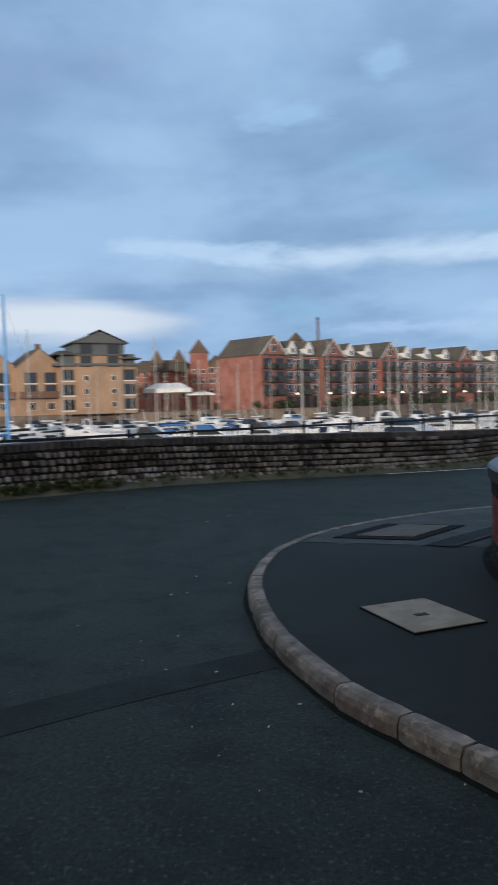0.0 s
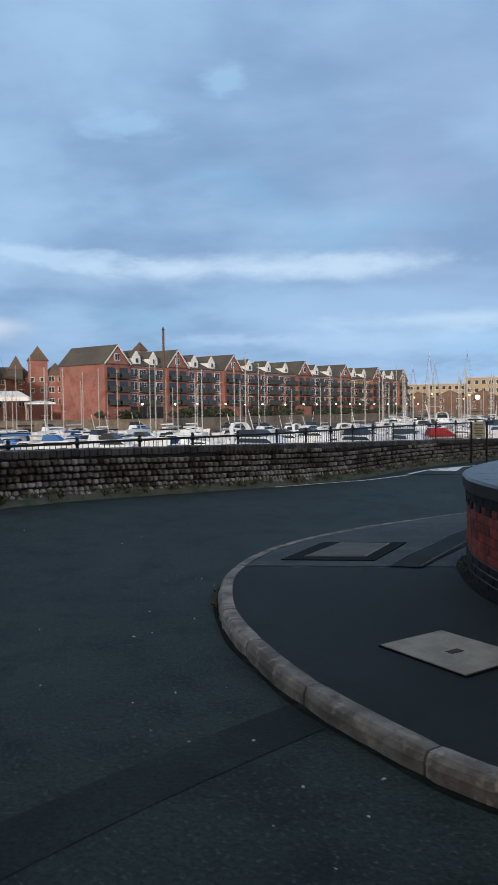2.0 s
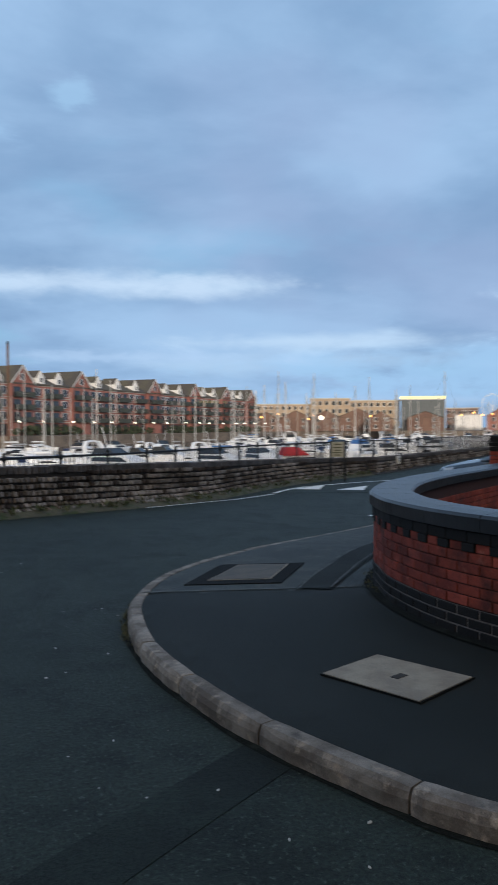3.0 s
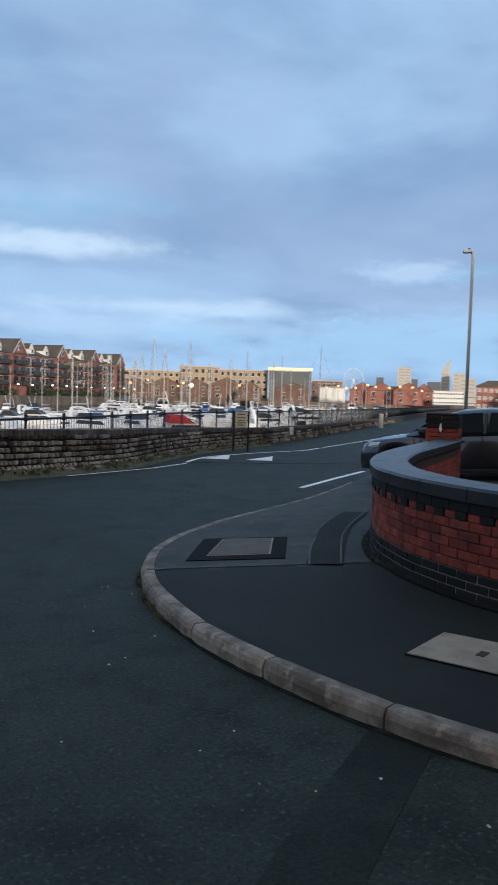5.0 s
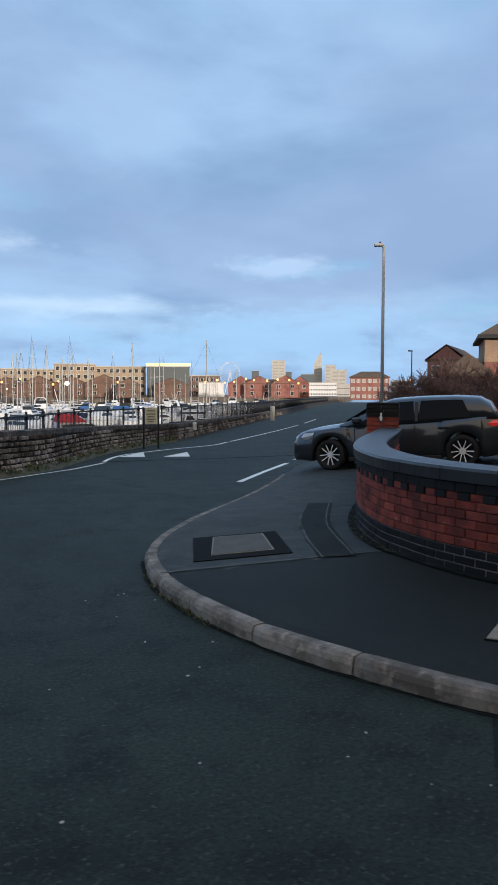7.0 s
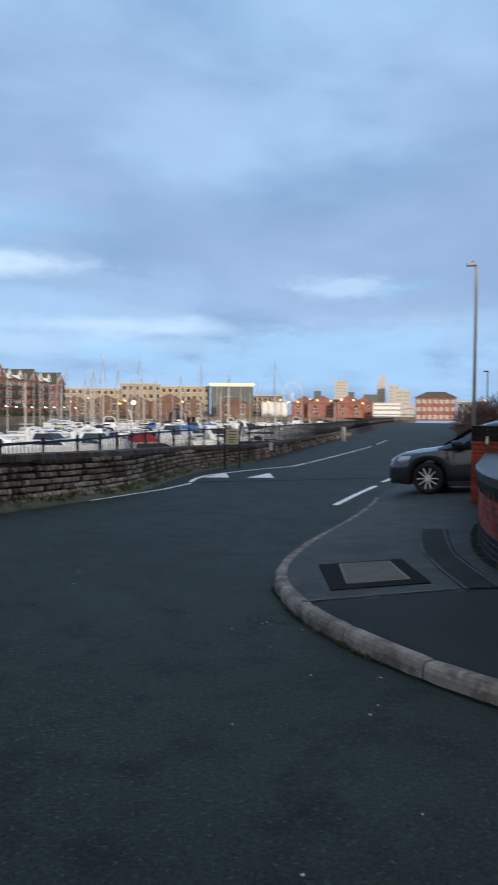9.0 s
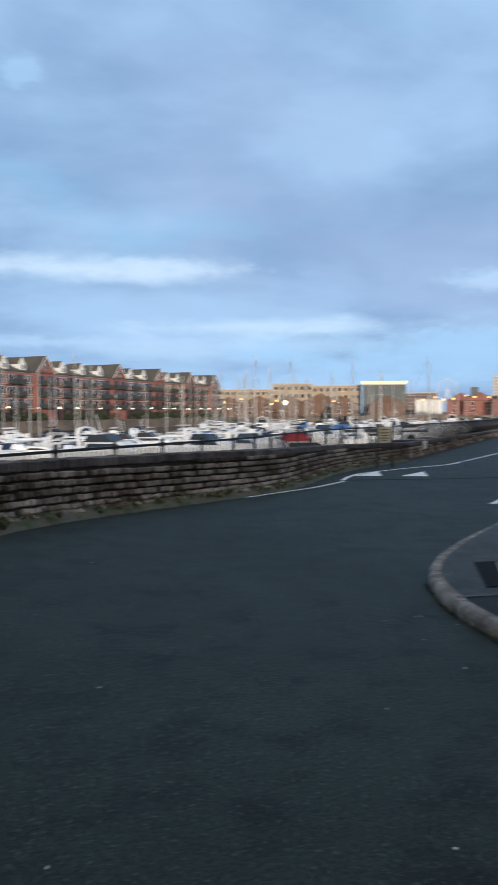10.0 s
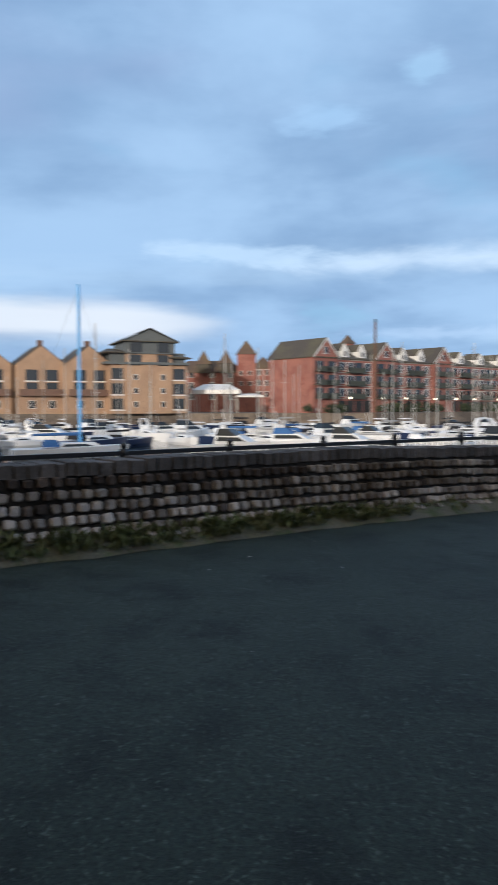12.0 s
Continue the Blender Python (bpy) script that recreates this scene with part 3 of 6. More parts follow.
def profile_at(h, u):
    """Place and tilt on the face at the arc length u above the foot."""
    pr = wall_profile(h)
    for (a, b), (c, d) in zip(pr, pr[1:]):
        l = math.hypot(c - a, d - b)
        if u <= l or (c, d) == pr[-1]:
            t = u / l
            return a + (c - a) * t, b + (d - b) * t, math.atan2(d - b, c - a)
        u -= l


def wall_core(line, name, label, h_of=None):
    bm = bmesh.new()
    rings = []
    n = int(line.length / 0.7)
    for k in range(n + 1):
        s = line.length * k / n
        x, y, _ = line.at(s)
        g = road_z(x, y)
        h = wall_top(x, y) - g
        ring = [(0.30, -3.0)] + [(o + 0.03, z - 0.015) for o, z in wall_profile(h)] + [(0.4 + WALL_T, h - 0.015), (0.4 + WALL_T, -3.0)]
        row = []
        for o, z in ring:
            px, py, _ = line.at(s, o)
            row.append((px, py, g + z))
        rings.append(row)
    loft(bm, rings, caps=True)
    return tagged(part(name, bm, M["wall_core"]), label, "stone wall", kind="structure")


wall_west = wall_core(WALL, "wall_west", "old dark dock wall of small pale setts, flaring at its foot")
wall_north = wall_core(WALL_N, "wall_north", "long low stone dock wall beside the road")


def sett_mesh(seed, mat):
    """A squared, uneven sett one unit wide and high, with worn edges, standing proud of the wall."""
    rnd = random.Random(seed)
    bm = bmesh.new()
    rings = []
    jit = [(rnd.uniform(0.76, 0.98), rnd.uniform(0.74, 0.97)) for _ in range(4)]
    for o, k in ((-0.6, 1.0), (0.22, 0.99), (0.46, 0.91), (0.56, 0.72)):
        ring = []
        for q, (sx, sz) in enumerate(((-1, -1), (1, -1), (1, 1), (-1, 1))):
            jx, jz = jit[q]
            cut = 0.64
            a = (0.5 * sx * jx * k * cut, 0.5 * sz * jz * k)
            b = (0.5 * sx * jx * k, 0.5 * sz * jz * k * cut)
            for x, z in ((b, a) if sx * sz > 0 else (a, b)):
                ring.append((x, -o * rnd.uniform(0.85, 1.1), z))
        rings.append(ring)
    loft(bm, rings, caps=True)
    return mesh_of("sett", bm, mat)


SETTS = [sett_mesh(k, M["stone"]) for k in range(6)]
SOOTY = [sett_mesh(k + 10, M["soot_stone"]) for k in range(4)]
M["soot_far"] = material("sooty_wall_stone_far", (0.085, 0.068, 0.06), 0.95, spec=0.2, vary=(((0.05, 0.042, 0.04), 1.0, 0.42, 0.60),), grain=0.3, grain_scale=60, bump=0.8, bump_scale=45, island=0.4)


def setts(line, near_range, parent, limit):
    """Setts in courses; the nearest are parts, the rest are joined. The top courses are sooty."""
    rnd = random.Random(4)
    far, sooty = bmesh.new(), bmesh.new()
    count = 0
    s0, s1 = near_range
    for course in range(1, 9):
        u = 0.06 + course * 0.133
        s = 0.2 + (0.08 if course % 2 else 0)
        while s < line.length - 0.2:
            w = rnd.uniform(0.12, 0.175)
            x, y, hd = line.at(s + w / 2)
            if x < -10 or y > 60 or (course == 1 and rnd.random() < 0.55):
                s += w
                continue
            g = road_z(x, y)
            h = wall_top(x, y) - g
            o, z, tilt = profile_at(h, u)
            if z < h - 0.16:
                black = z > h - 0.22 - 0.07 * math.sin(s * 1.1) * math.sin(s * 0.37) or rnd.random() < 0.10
                px, py, _ = line.at(s + w / 2, o + rnd.uniform(-0.012, 0.012))
                m = Matrix.Translation((px, py, g + z + rnd.uniform(-0.008, 0.008))) @ Matrix.Rotation(hd + rnd.uniform(-0.05, 0.05), 4, "Z") @ Matrix.Rotation(tilt - math.pi / 2, 4, "X")
                m = m @ Matrix.Rotation(rnd.uniform(-0.08, 0.08), 4, "Y") @ Matrix.Diagonal((w * rnd.uniform(0.66, 0.84), rnd.uniform(0.07, 0.12), rnd.uniform(0.098, 0.122), 1))
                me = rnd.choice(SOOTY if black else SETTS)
                if s0 < s < s1 and count < limit:
                    piece("stone", me, parent, m)
                    count += 1
                else:
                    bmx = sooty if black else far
                    vs = [bmx.verts.new(m @ v.co) for v in me.vertices]
                    for p in me.polygons:
                        bmx.faces.new([vs[i] for i in p.vertices])
            s += w
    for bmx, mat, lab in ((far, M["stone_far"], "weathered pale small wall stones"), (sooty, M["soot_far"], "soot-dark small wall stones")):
        ob = part("stones", bmx, mat, parent, lab)
        ob["kind"] = "stuff"


def cope(line, parent, upto):
    """Flat dark cope stones on edge along the top of the wall."""
    rnd = random.Random(8)
    bmx = bmesh.new()
    box(bmx, -0.5, 0.5, -0.5, 0.5, -0.5, 0.5, chamfer=0.06)
    me = mesh_of("cope_stone", bmx, M["wall_cap"])
    s = 0.0 if line is not WALL else WALL.near(-10, 4)[0]
    while s < min(line.length, upto) - 0.3:
        w = rnd.uniform(0.10, 0.20)
        x, y, hd = line.at(s + w / 2, 0.37 + 0.24)
        z = wall_top(x, y)
        piece("cope_stone", me, parent, Matrix.Translation((x, y, z - 0.065 + rnd.uniform(-0.012, 0.012))) @ Matrix.Rotation(hd, 4, "Z") @ Matrix.Rotation(rnd.uniform(-.015, .015), 4, "Y")
              @ Matrix.Diagonal((w - 0.016, 0.50, 0.15, 1)))
        s += w


# ---- iron railing on the dock side of the wall ----
def railing_kit():
    bm = bmesh.new()
    for z0, z1, r in ((-0.6, 1.02, 0.032), (1.02, 1.12, 0.05), (1.12, 1.14, 0.03)):
        tube(bm, (0, 0, z0), (0, 0, z1), r, n=8)
    bmesh.ops.create_uvsphere(bm, u_segments=8, v_segments=6, radius=0.04, matrix=Matrix.Translation((0, 0, 1.155)))
    post = mesh_of("post", bm, M["iron"], True)
    bm = bmesh.new()
    box(bm, 0, 1, -0.025, 0.025, -0.025, 0.025)
    rail = mesh_of("rail", bm, M["iron"])
    bm = bmesh.new()
    tube(bm, (0, 0, 0), (0, 0, 1.0), 0.009, n=6)
    picket = mesh_of("picket", bm, M["iron"], True)
    return post, rail, picket


POST, RAIL, PICKET = railing_kit()


def railing(line, s0, s1, step, pickets, z_of, off=0.98):
    k, s = 0, s0
    while s < s1:
        xa, ya, _ = line.at(s, off)
        xb, yb, _ = line.at(min(s + step, s1), off)
        za, zb = z_of(xa, ya), z_of(xb, yb)
        hd, ln = math.atan2(yb - ya, xb - xa), math.hypot(xb - xa, yb - ya)
        if ln < 0.2:
            break
        t = thing("railing", "black painted iron railing panel behind the dock wall", "railing", Matrix.Translation((xa, ya, za)) @ Matrix.Rotation(hd, 4, "Z"), "dock railing panels")
        piece("post", POST, t, Matrix.Identity(4))
        tilt = Matrix.Rotation(-math.atan2(zb - za, ln), 4, "Y")
        piece("top_rail", RAIL, t, Matrix.Translation((0, 0, 1.07)) @ tilt @ Matrix.Diagonal((ln, 1.25, 1.0, 1)))
        piece("bottom_rail", RAIL, t, Matrix.Translation((0, 0, 0.12)) @ tilt @ Matrix.Diagonal((ln, 1, 1, 1)))
        if pickets:
            n = int(ln / 0.125)
            for j in range(1, n):
                u = j / n
                piece("picket", PICKET, t, Matrix.Translation((u * ln, 0, 0.12 + u * (zb - za))) @ Matrix.Diagonal((1, 1, 0.95, 1)))
        s += step
        k += 1


railing(WALL, 11.0, WALL.length - 0.2, 1.52, True, lambda x, y: 0.05)
railing(WALL_N, 0.6, 46.0, 1.9, True, lambda x, y: 0.05 - 0.10 * min(max((y - 28) / 25, 0), 1))
railing(WALL_N, 46.6, 150.0, 6.0, True, lambda x, y: -0.05)

# ---- curved brick garden wall with a dark coping ----
BRICK = Line([(6.6, -2.2), (5.6, 0.4), (4.75, 2.2), (4.22, 3.4), (4.02, 4.3), (4.06, 5.1), (4.21, 5.64), (4.45, 6.18), (5.11, 7.07), (6.11, 8.02), (7.26, 8.90), (8.25, 9.63), (9.35, 10.47)])
B_T = 0.33


def brick_top(s):
    return 1.10


def brick_wall():
    L_ = BRICK.length
    n = int(L_ / 0.12)
    def run(z0, z1, face=-0.006):
        bm = bmesh.new()
        rings = []
        for k in range(n + 1):
            s = L_ * k / n
            row = []
            for o, z in ((face, z0), (face, z1), (-B_T + 0.006, z1), (-B_T + 0.006, z0)):
                px, py, _ = BRICK.at(s, o)
                row.append((px, py, z))
            rings.append(row)
        loft(bm, rings, caps=True)
        return bm

    wall = part("garden_wall", run(0.405, 0.98), M["brick_core"])
    part("base_core", run(-0.3, 0.405, 0.010), M["mortar"], wall)
    return tagged(wall, "curved red brick garden wall with dark brick base and coping", "brick wall", kind="structure")


garden_wall = brick_wall()


def bearing(eye, az, d):
    return eye[0] + d * math.sin(radians(az)), eye[1] + d * math.cos(radians(az))


E1, E2, E3 = (1.53, -1.15), (-2.13, 1.80), (-1.25, 0.90)

# ---- building kit ----
M["red_brick"] = material("red_apartment_brick", (0.34, 0.145, 0.115), 0.9, vary=(((0.27, 0.12, 0.10), 0.25, 0.42, 0.6),), grain=0.2, grain_scale=6, stain=(0.24, 0.08, 0.06), stain_scale=0.5)
M["brown_brick"] = material("brown_brick", (0.19, 0.115, 0.085), 0.9, vary=(((0.15, 0.09, 0.07), 0.25, 0.42, 0.6),), grain=0.2, grain_scale=6)
M["tan_brick"] = material("tan_brick", (0.43, 0.285, 0.19), 0.9, vary=(((0.36, 0.235, 0.16), 0.3, 0.42, 0.6),), grain=0.2, grain_scale=6)
M["beige"] = material("beige_stone", (0.42, 0.32, 0.22), 0.9, vary=(((0.35, 0.27, 0.2), 0.1, 0.42, 0.6),), grain=0.15, grain_scale=3)
M["slate"] = material("dark_roof_slate", (0.075, 0.065, 0.055), 0.8, vary=(((0.10, 0.09, 0.06), 0.2, 0.45, 0.62),), grain=0.35, grain_scale=5)
M["tile"] = material("brown_roof_tile", (0.11, 0.075, 0.055), 0.85, vary=(((0.14, 0.10, 0.06), 0.2, 0.45, 0.62),), grain=0.35, grain_scale=5)
M["white"] = material("white_paint", (0.78, 0.77, 0.74), 0.6, grain=0.08, grain_scale=5)
M["pane"] = material("window_glass", (0.03, 0.035, 0.04), 0.08, spec=0.8)
M["lit_pane"] = material("lit_window_glass", (0.5, 0.35, 0.15), 0.3, emit=(1.0, 0.72, 0.35), emit_power=1.2)
M["dark"] = material("dark_painted_steel", (0.02, 0.022, 0.022), 0.6, grain=0.2, grain_scale=8)
M["balcony_rail"] = material("dark_green_balcony_rail", (0.055, 0.062, 0.05), 0.7, grain=0.3, grain_scale=8)
M["lead"] = material("grey_cladding", (0.11, 0.125, 0.13), 0.7, grain=0.2, grain_scale=3)
M["concrete"] = material("pale_concrete", (0.55, 0.52, 0.47), 0.85, vary=(((0.46, 0.44, 0.40), 0.3, 0.4, 0.6),), grain=0.15, grain_scale=4)
M["glow_white"] = material("white_lamp", (0.9, 0.9, 0.85), 0.5, emit=(1.0, 0.90, 0.70), emit_power=3.0)
M["glow_sodium"] = material("sodium_lamp", (0.9, 0.6, 0.3), 0.5, emit=(1.0, 0.42, 0.10), emit_power=3.0)
M["glow_yellow"] = material("lit_parapet", (0.9, 0.85, 0.3), 0.5, emit=(1.0, 0.86, 0.30), emit_power=1.0)
M["hedge"] = material("dark_hedge", (0.035, 0.05, 0.025), 0.9, island=0.5)


def window_kit(w, h, frame_mat, pane_mat, n=2):
    """Frame slab and one pane of a window w by h, facing -y, origin at its foot in the middle; and where its panes stand."""
    bm = bmesh.new()
    box(bm, -w / 2, w / 2, -0.06, 0.10, 0, h)
    fr = mesh_of("window", bm, frame_mat)
    g = 0.09
    pw = (w - g * (n + 1)) / n
    bm = bmesh.new()
    box(bm, -pw / 2, pw / 2, -0.075, 0.0, g, h - g)
    return fr, mesh_of("pane", bm, pane_mat), [-w / 2 + g + pw / 2 + k * (pw + g) for k in range(n)]


def put_window(kit, parent, m):
    w = piece("window", kit[0], parent, m)
    for x in kit[2]:
        piece("pane", kit[1], w, Matrix.Translation((x, 0, 0)))


KIT_W = window_kit(1.5, 1.6, M["white"], M["pane"])
KIT_WIDE = window_kit(2.3, 1.9, M["white"], M["pane"], 2)
KIT_DOOR = window_kit(2.4, 2.2, M["dark"], M["pane"], 2)
KIT_DOOR_W = window_kit(2.4, 2.2, M["white"], M["pane"], 3)
KIT_LIT = window_kit(1.5, 1.6, M["white"], M["lit_pane"])
KIT_SMALL = window_kit(1.0, 1.2, M["white"], M["pane"], 1)
M["pale_pane"] = material("pale_glass", (0.42, 0.40, 0.36), 0.2)
KIT_PALE = window_kit(1.6, 1.6, M["white"], M["pale_pane"], 2)
KIT_FAR = window_kit(1.5, 1.6, M["white"], M["pane"], 1)


def gable_roof(bm, x0, x1, y0, y1, ze, zr, along="x", over=0.35, t=0.22, hip=0.0):
    """A pitched roof with thickness over the rectangle, its ridge along x or y."""
    x0, x1, y0, y1 = x0 - over, x1 + over, y0 - over, y1 + over
    if along == "x":
        c = (y0 + y1) / 2
        low = [(x0, y0, ze), (x1, y0, ze), (x1, y1, ze), (x0, y1, ze)]
        r = [(x0 + hip, c, zr), (x1 - hip, c, zr)]
    else:
        c = (x0 + x1) / 2
        low = [(x1, y0, ze), (x1, y1, ze), (x0, y1, ze), (x0, y0, ze)]
        r = [(c, y0 + hip, zr), (c, y1 - hip, zr)]
    a, b, c_, d = [bm.verts.new(p) for p in low]
    e, f = [bm.verts.new(p) for p in r]
    bt = [bm.verts.new((p[0], p[1], p[2] - t)) for p in low]
    for q in (*([] if hip == 0 else [(b, c_, f), (d, a, e)]), (a, b, f, e), (c_, d, e, f), bt[::-1], (bt[0], bt[1], b, a), (bt[1], bt[2], c_, b), (bt[2], bt[3], d, c_), (bt[3], bt[0], a, d)):
        bm.faces.new(q)


def gable_block(bm, x0, x1, y0, y1, z0, ze, zr, along):
    """A block with its gable ends carried up to the ridge."""
    box(bm, x0, x1, y0, y1, z0, ze)
    if along == "y":
        c = (x0 + x1) / 2
        tri = [(x0, ze), (x1, ze), (c, zr)]
        lo = [bm.verts.new((x, y0, z)) for x, z in tri]
        hi = [bm.verts.new((x, y1, z)) for x, z in tri]
    else:
        c = (y0 + y1) / 2
        tri = [(y0, ze), (y1, ze), (c, zr)]
        lo = [bm.verts.new((x0, y, z)) for y, z in tri]
        hi = [bm.verts.new((x1, y, z)) for y, z in tri]
    bm.faces.new(lo)
    bm.faces.new(hi[::-1])
    for k in range(3):
        bm.faces.new((lo[k], lo[(k + 1) % 3], hi[(k + 1) % 3], hi[k]))


def frame_at(x, y, z, az):
    """A frame whose x axis runs along the bearing az, and -y faces to the right of it."""
    return Matrix.Translation((x, y, z)) @ Matrix.Rotation(radians(90 - az), 4, "Z")


def pyramid(bm, x0, x1, y0, y1, z, za, over=0.3):
    c = bm.verts.new(((x0 + x1) / 2, (y0 + y1) / 2, za))
    q = [bm.verts.new(p) for p in ((x0 - over, y0 - over, z), (x1 + over, y0 - over, z), (x1 + over, y1 + over, z), (x0 - over, y1 + over, z))]
    for k in range(4):
        bm.faces.new((q[k], q[(k + 1) % 4], c))
    bm.faces.new(q[::-1])


# ---- long red brick apartment block across the dock ----
def apartment_block():
    gables = [3.8, 24.0, 46.5, 83.0, 109.0, 133.0, 155.5]
    L_, D_, z0, ze, zr = 159.5, 14.0, 0.3, 12.5, 16.9
    t = thing("apartment_block", "long red brick waterside apartment block with gables, dormers and balconies", "apartment block", frame_at(-9.4, 165.8, 0, 43.2))
    bm = bmesh.new()
    box(bm, 0, L_, 0, D_, z0, ze)
    box(bm, -0.02, 8, -0.02, D_ + 0.02, z0, ze + 0.01)
    part("wall", bm, M["red_brick"], t)
    bm = bmesh.new()
    gable_roof(bm, 4, L_ - 4, 0, D_, ze + 0.1, zr - 1.0, "x")
    part("roof", bm, M["slate"], t)
    bmr = bmesh.new()
    prof = [(0, -0.16), (-1.15, -0.16), (-1.15, 1.05), (-1.08, 1.05), (-1.08, 0.0), (0, 0.0)]
    loft(bmr, [[(x, y, z) for y, z in prof] for x in (-1.5, 1.5)], caps=True)
    rail_me = mesh_of("balcony", bmr, M["balcony_rail"])
    for g in gables:
        bm = bmesh.new()
        gable_block(bm, g - 3.9, g + 3.9, -0.7, D_ - 0.3, z0, ze, zr - 0.15, "y")
        gw = part("gable", bm, M["red_brick"], t)
        bm = bmesh.new()
        gable_roof(bm, g - 3.9, g + 3.9, -0.7, D_, ze + 0.15, zr, "y", over=0.3)
        part("gable_roof", bm, M["slate"], t)
        bm = bmesh.new()
        for sgn in (-1, 1):
            a, b = Vector((g + sgn * 4.2, -1.06, ze + 0.02)), Vector((g, -1.06, zr + 0.02))
            n = Vector((b.z - a.z, 0, a.x - b.x)).normalized() * 0.28 * sgn
            quad(bm, a, b, b - n, a - n)
            quad(bm, a + Vector((0, .08, 0)), b + Vector((0, .08, 0)), b - n + Vector((0, .08, 0)), a - n + Vector((0, .08, 0)))
        box(bm, g - 3.2, g + 3.2, -0.80, -0.68, ze - 0.1, ze + 0.15)
        part("bargeboard", bm, M["white"], t)
        put_window(KIT_W, t, Matrix.Translation((g, -0.74, ze + 0.75)))
        for f in range(3):
            for o in (-1.9, 1.9):
                z = 3.6 + f * 2.95
                put_window(KIT_DOOR, t, Matrix.Translation((g + o, -0.74, z)))
                piece("balcony", rail_me, t, Matrix.Translation((g + o, -0.7, z)))
    # bays between the gables: white windows, recessed balconies, dormers
    for a, b in zip(gables, gables[1:]):
        x0, x1 = a + 4.4, b - 4.4
        n = max(2, round((x1 - x0) / 3.1))
        for k in range(n):
            x = x0 + (k + 0.5) * (x1 - x0) / n
            for f in range(3):
                z = 3.6 + f * 2.95
                if k % 3 != 0:
                    put_window(KIT_DOOR_W if k % 3 == 1 else KIT_DOOR, t, Matrix.Translation((x, -0.04, z)))
                    piece("balcony", rail_me, t, Matrix.Translation((x, 0, z)))
                else:
                    put_window(KIT_WIDE, t, Matrix.Translation((x, -0.04, z + 0.35)))
        m = 2 if x1 - x0 < 20 else 3
        for k in range(m):
            x = x0 + (k + 0.5) * (x1 - x0) / m
            bm = bmesh.new()
            gable_block(bm, x - 1.25, x + 1.25, 0.35, 5.2, ze + 0.1, ze + 1.9, ze + 3.5, "y")
            dm = part("dormer", bm, M["white"], t, "white boarded dormer")
            bm = bmesh.new()
            gable_roof(bm, x - 1.25, x + 1.25, 0.75, 5.2, ze + 1.95, ze + 3.65, "y", over=0.15, t=0.1)
            part("dormer_roof", bm, M["slate"], dm)
            w = piece("window", KIT_SMALL[0], dm, Matrix.Translation((x, 0.31, ze + 0.6)))
            bmp = bmesh.new()
            box(bmp, x - 0.4, x + 0.4, 0.22, 0.26, ze + 0.7, ze + 1.7)
            part("pane", bmp, M["pane"], dm)
        bm = bmesh.new()
        for f in range(4):
            box(bm, x0 - 0.4, x1 + 0.4, -0.07, 0.0, 3.35 + f * 2.95, 3.5 + f * 2.95)
        part("string_course", bm, M["concrete"], t)
        # dark ground-floor openings: flat dark panels stand for the shade inside
        for k in range(n):
            x = x0 + (k + 0.5) * (x1 - x0) / n
            bm = bmesh.new()
            box(bm, x - 1.2, x + 1.2, -0.05, 0.02, 0.35, 3.0)
            part("arcade_shade", bm, M["dark"], t)
    bm = bmesh.new()
    box(bm, 17.8, 20.2, 5.8, 8.2, ze, zr - 0.2)
    part("tower", bm, M["red_brick"], t)
    bm = bmesh.new()
    pyramid(bm, 17.8, 20.2, 5.8, 8.2, zr - 0.2, zr + 2.1)
    part("tower_roof", bm, M["tile"], t)


apartment_block()


# ---- lower red brick court with pyramid towers ----
def red_court():
    x, y = bearing(E1, -13.6, 205)
    t = thing("brick_court", "low red brick flats with pyramid-roofed stair towers", "apartment block", frame_at(x, y, 0, 82))
    bm = bmesh.new()
    box(bm, 0, 17.5, 0, 10, 0.3, 11.0)
    box(bm, 20.5, 26.0, -1, 9, 0.3, 12.0)
    part("wall", bm, M["red_brick"], t)
    bm = bmesh.new()
    gable_roof(bm, 0, 17.5, 0, 10, 11.0, 14.2, "x", hip=3)
    gable_roof(bm, 20.2, 26.0, -1, 9, 12.0, 15.2, "y", hip=3)
    part("roof", bm, M["tile"], t)
    for tx, z, za, w in ((16.2, 15.6, 19.6, 4.9), (11.5, 13.2, 17.0, 3.4), (5.6, 13.0, 16.8, 3.4)):
        bm = bmesh.new()
        box(bm, tx, tx + w, -1.6, w - 1.6, 0.3 if w > 4 else 10.6, z)
        part("tower", bm, M["red_brick"] if w > 4 else M["slate"], t)
        bm = bmesh.new()
        pyramid(bm, tx, tx + w, -1.6, w - 1.6, z, za)
        part("tower_roof", bm, M["tile"], t)
    for z in (4.2, 7.2, 10.0):
        for wx in (1.5, 4.0, 9.5, 14.4):
            put_window(KIT_W, t, Matrix.Translation((wx, -0.05, z - 0.6)))
        for wx in (17.2, 19.6):
            put_window(KIT_SMALL, t, Matrix.Translation((wx, -1.65, z)))
        for wx in (22.0, 24.4):
            put_window(KIT_W, t, Matrix.Translation((wx, -1.05, z)))


red_court()


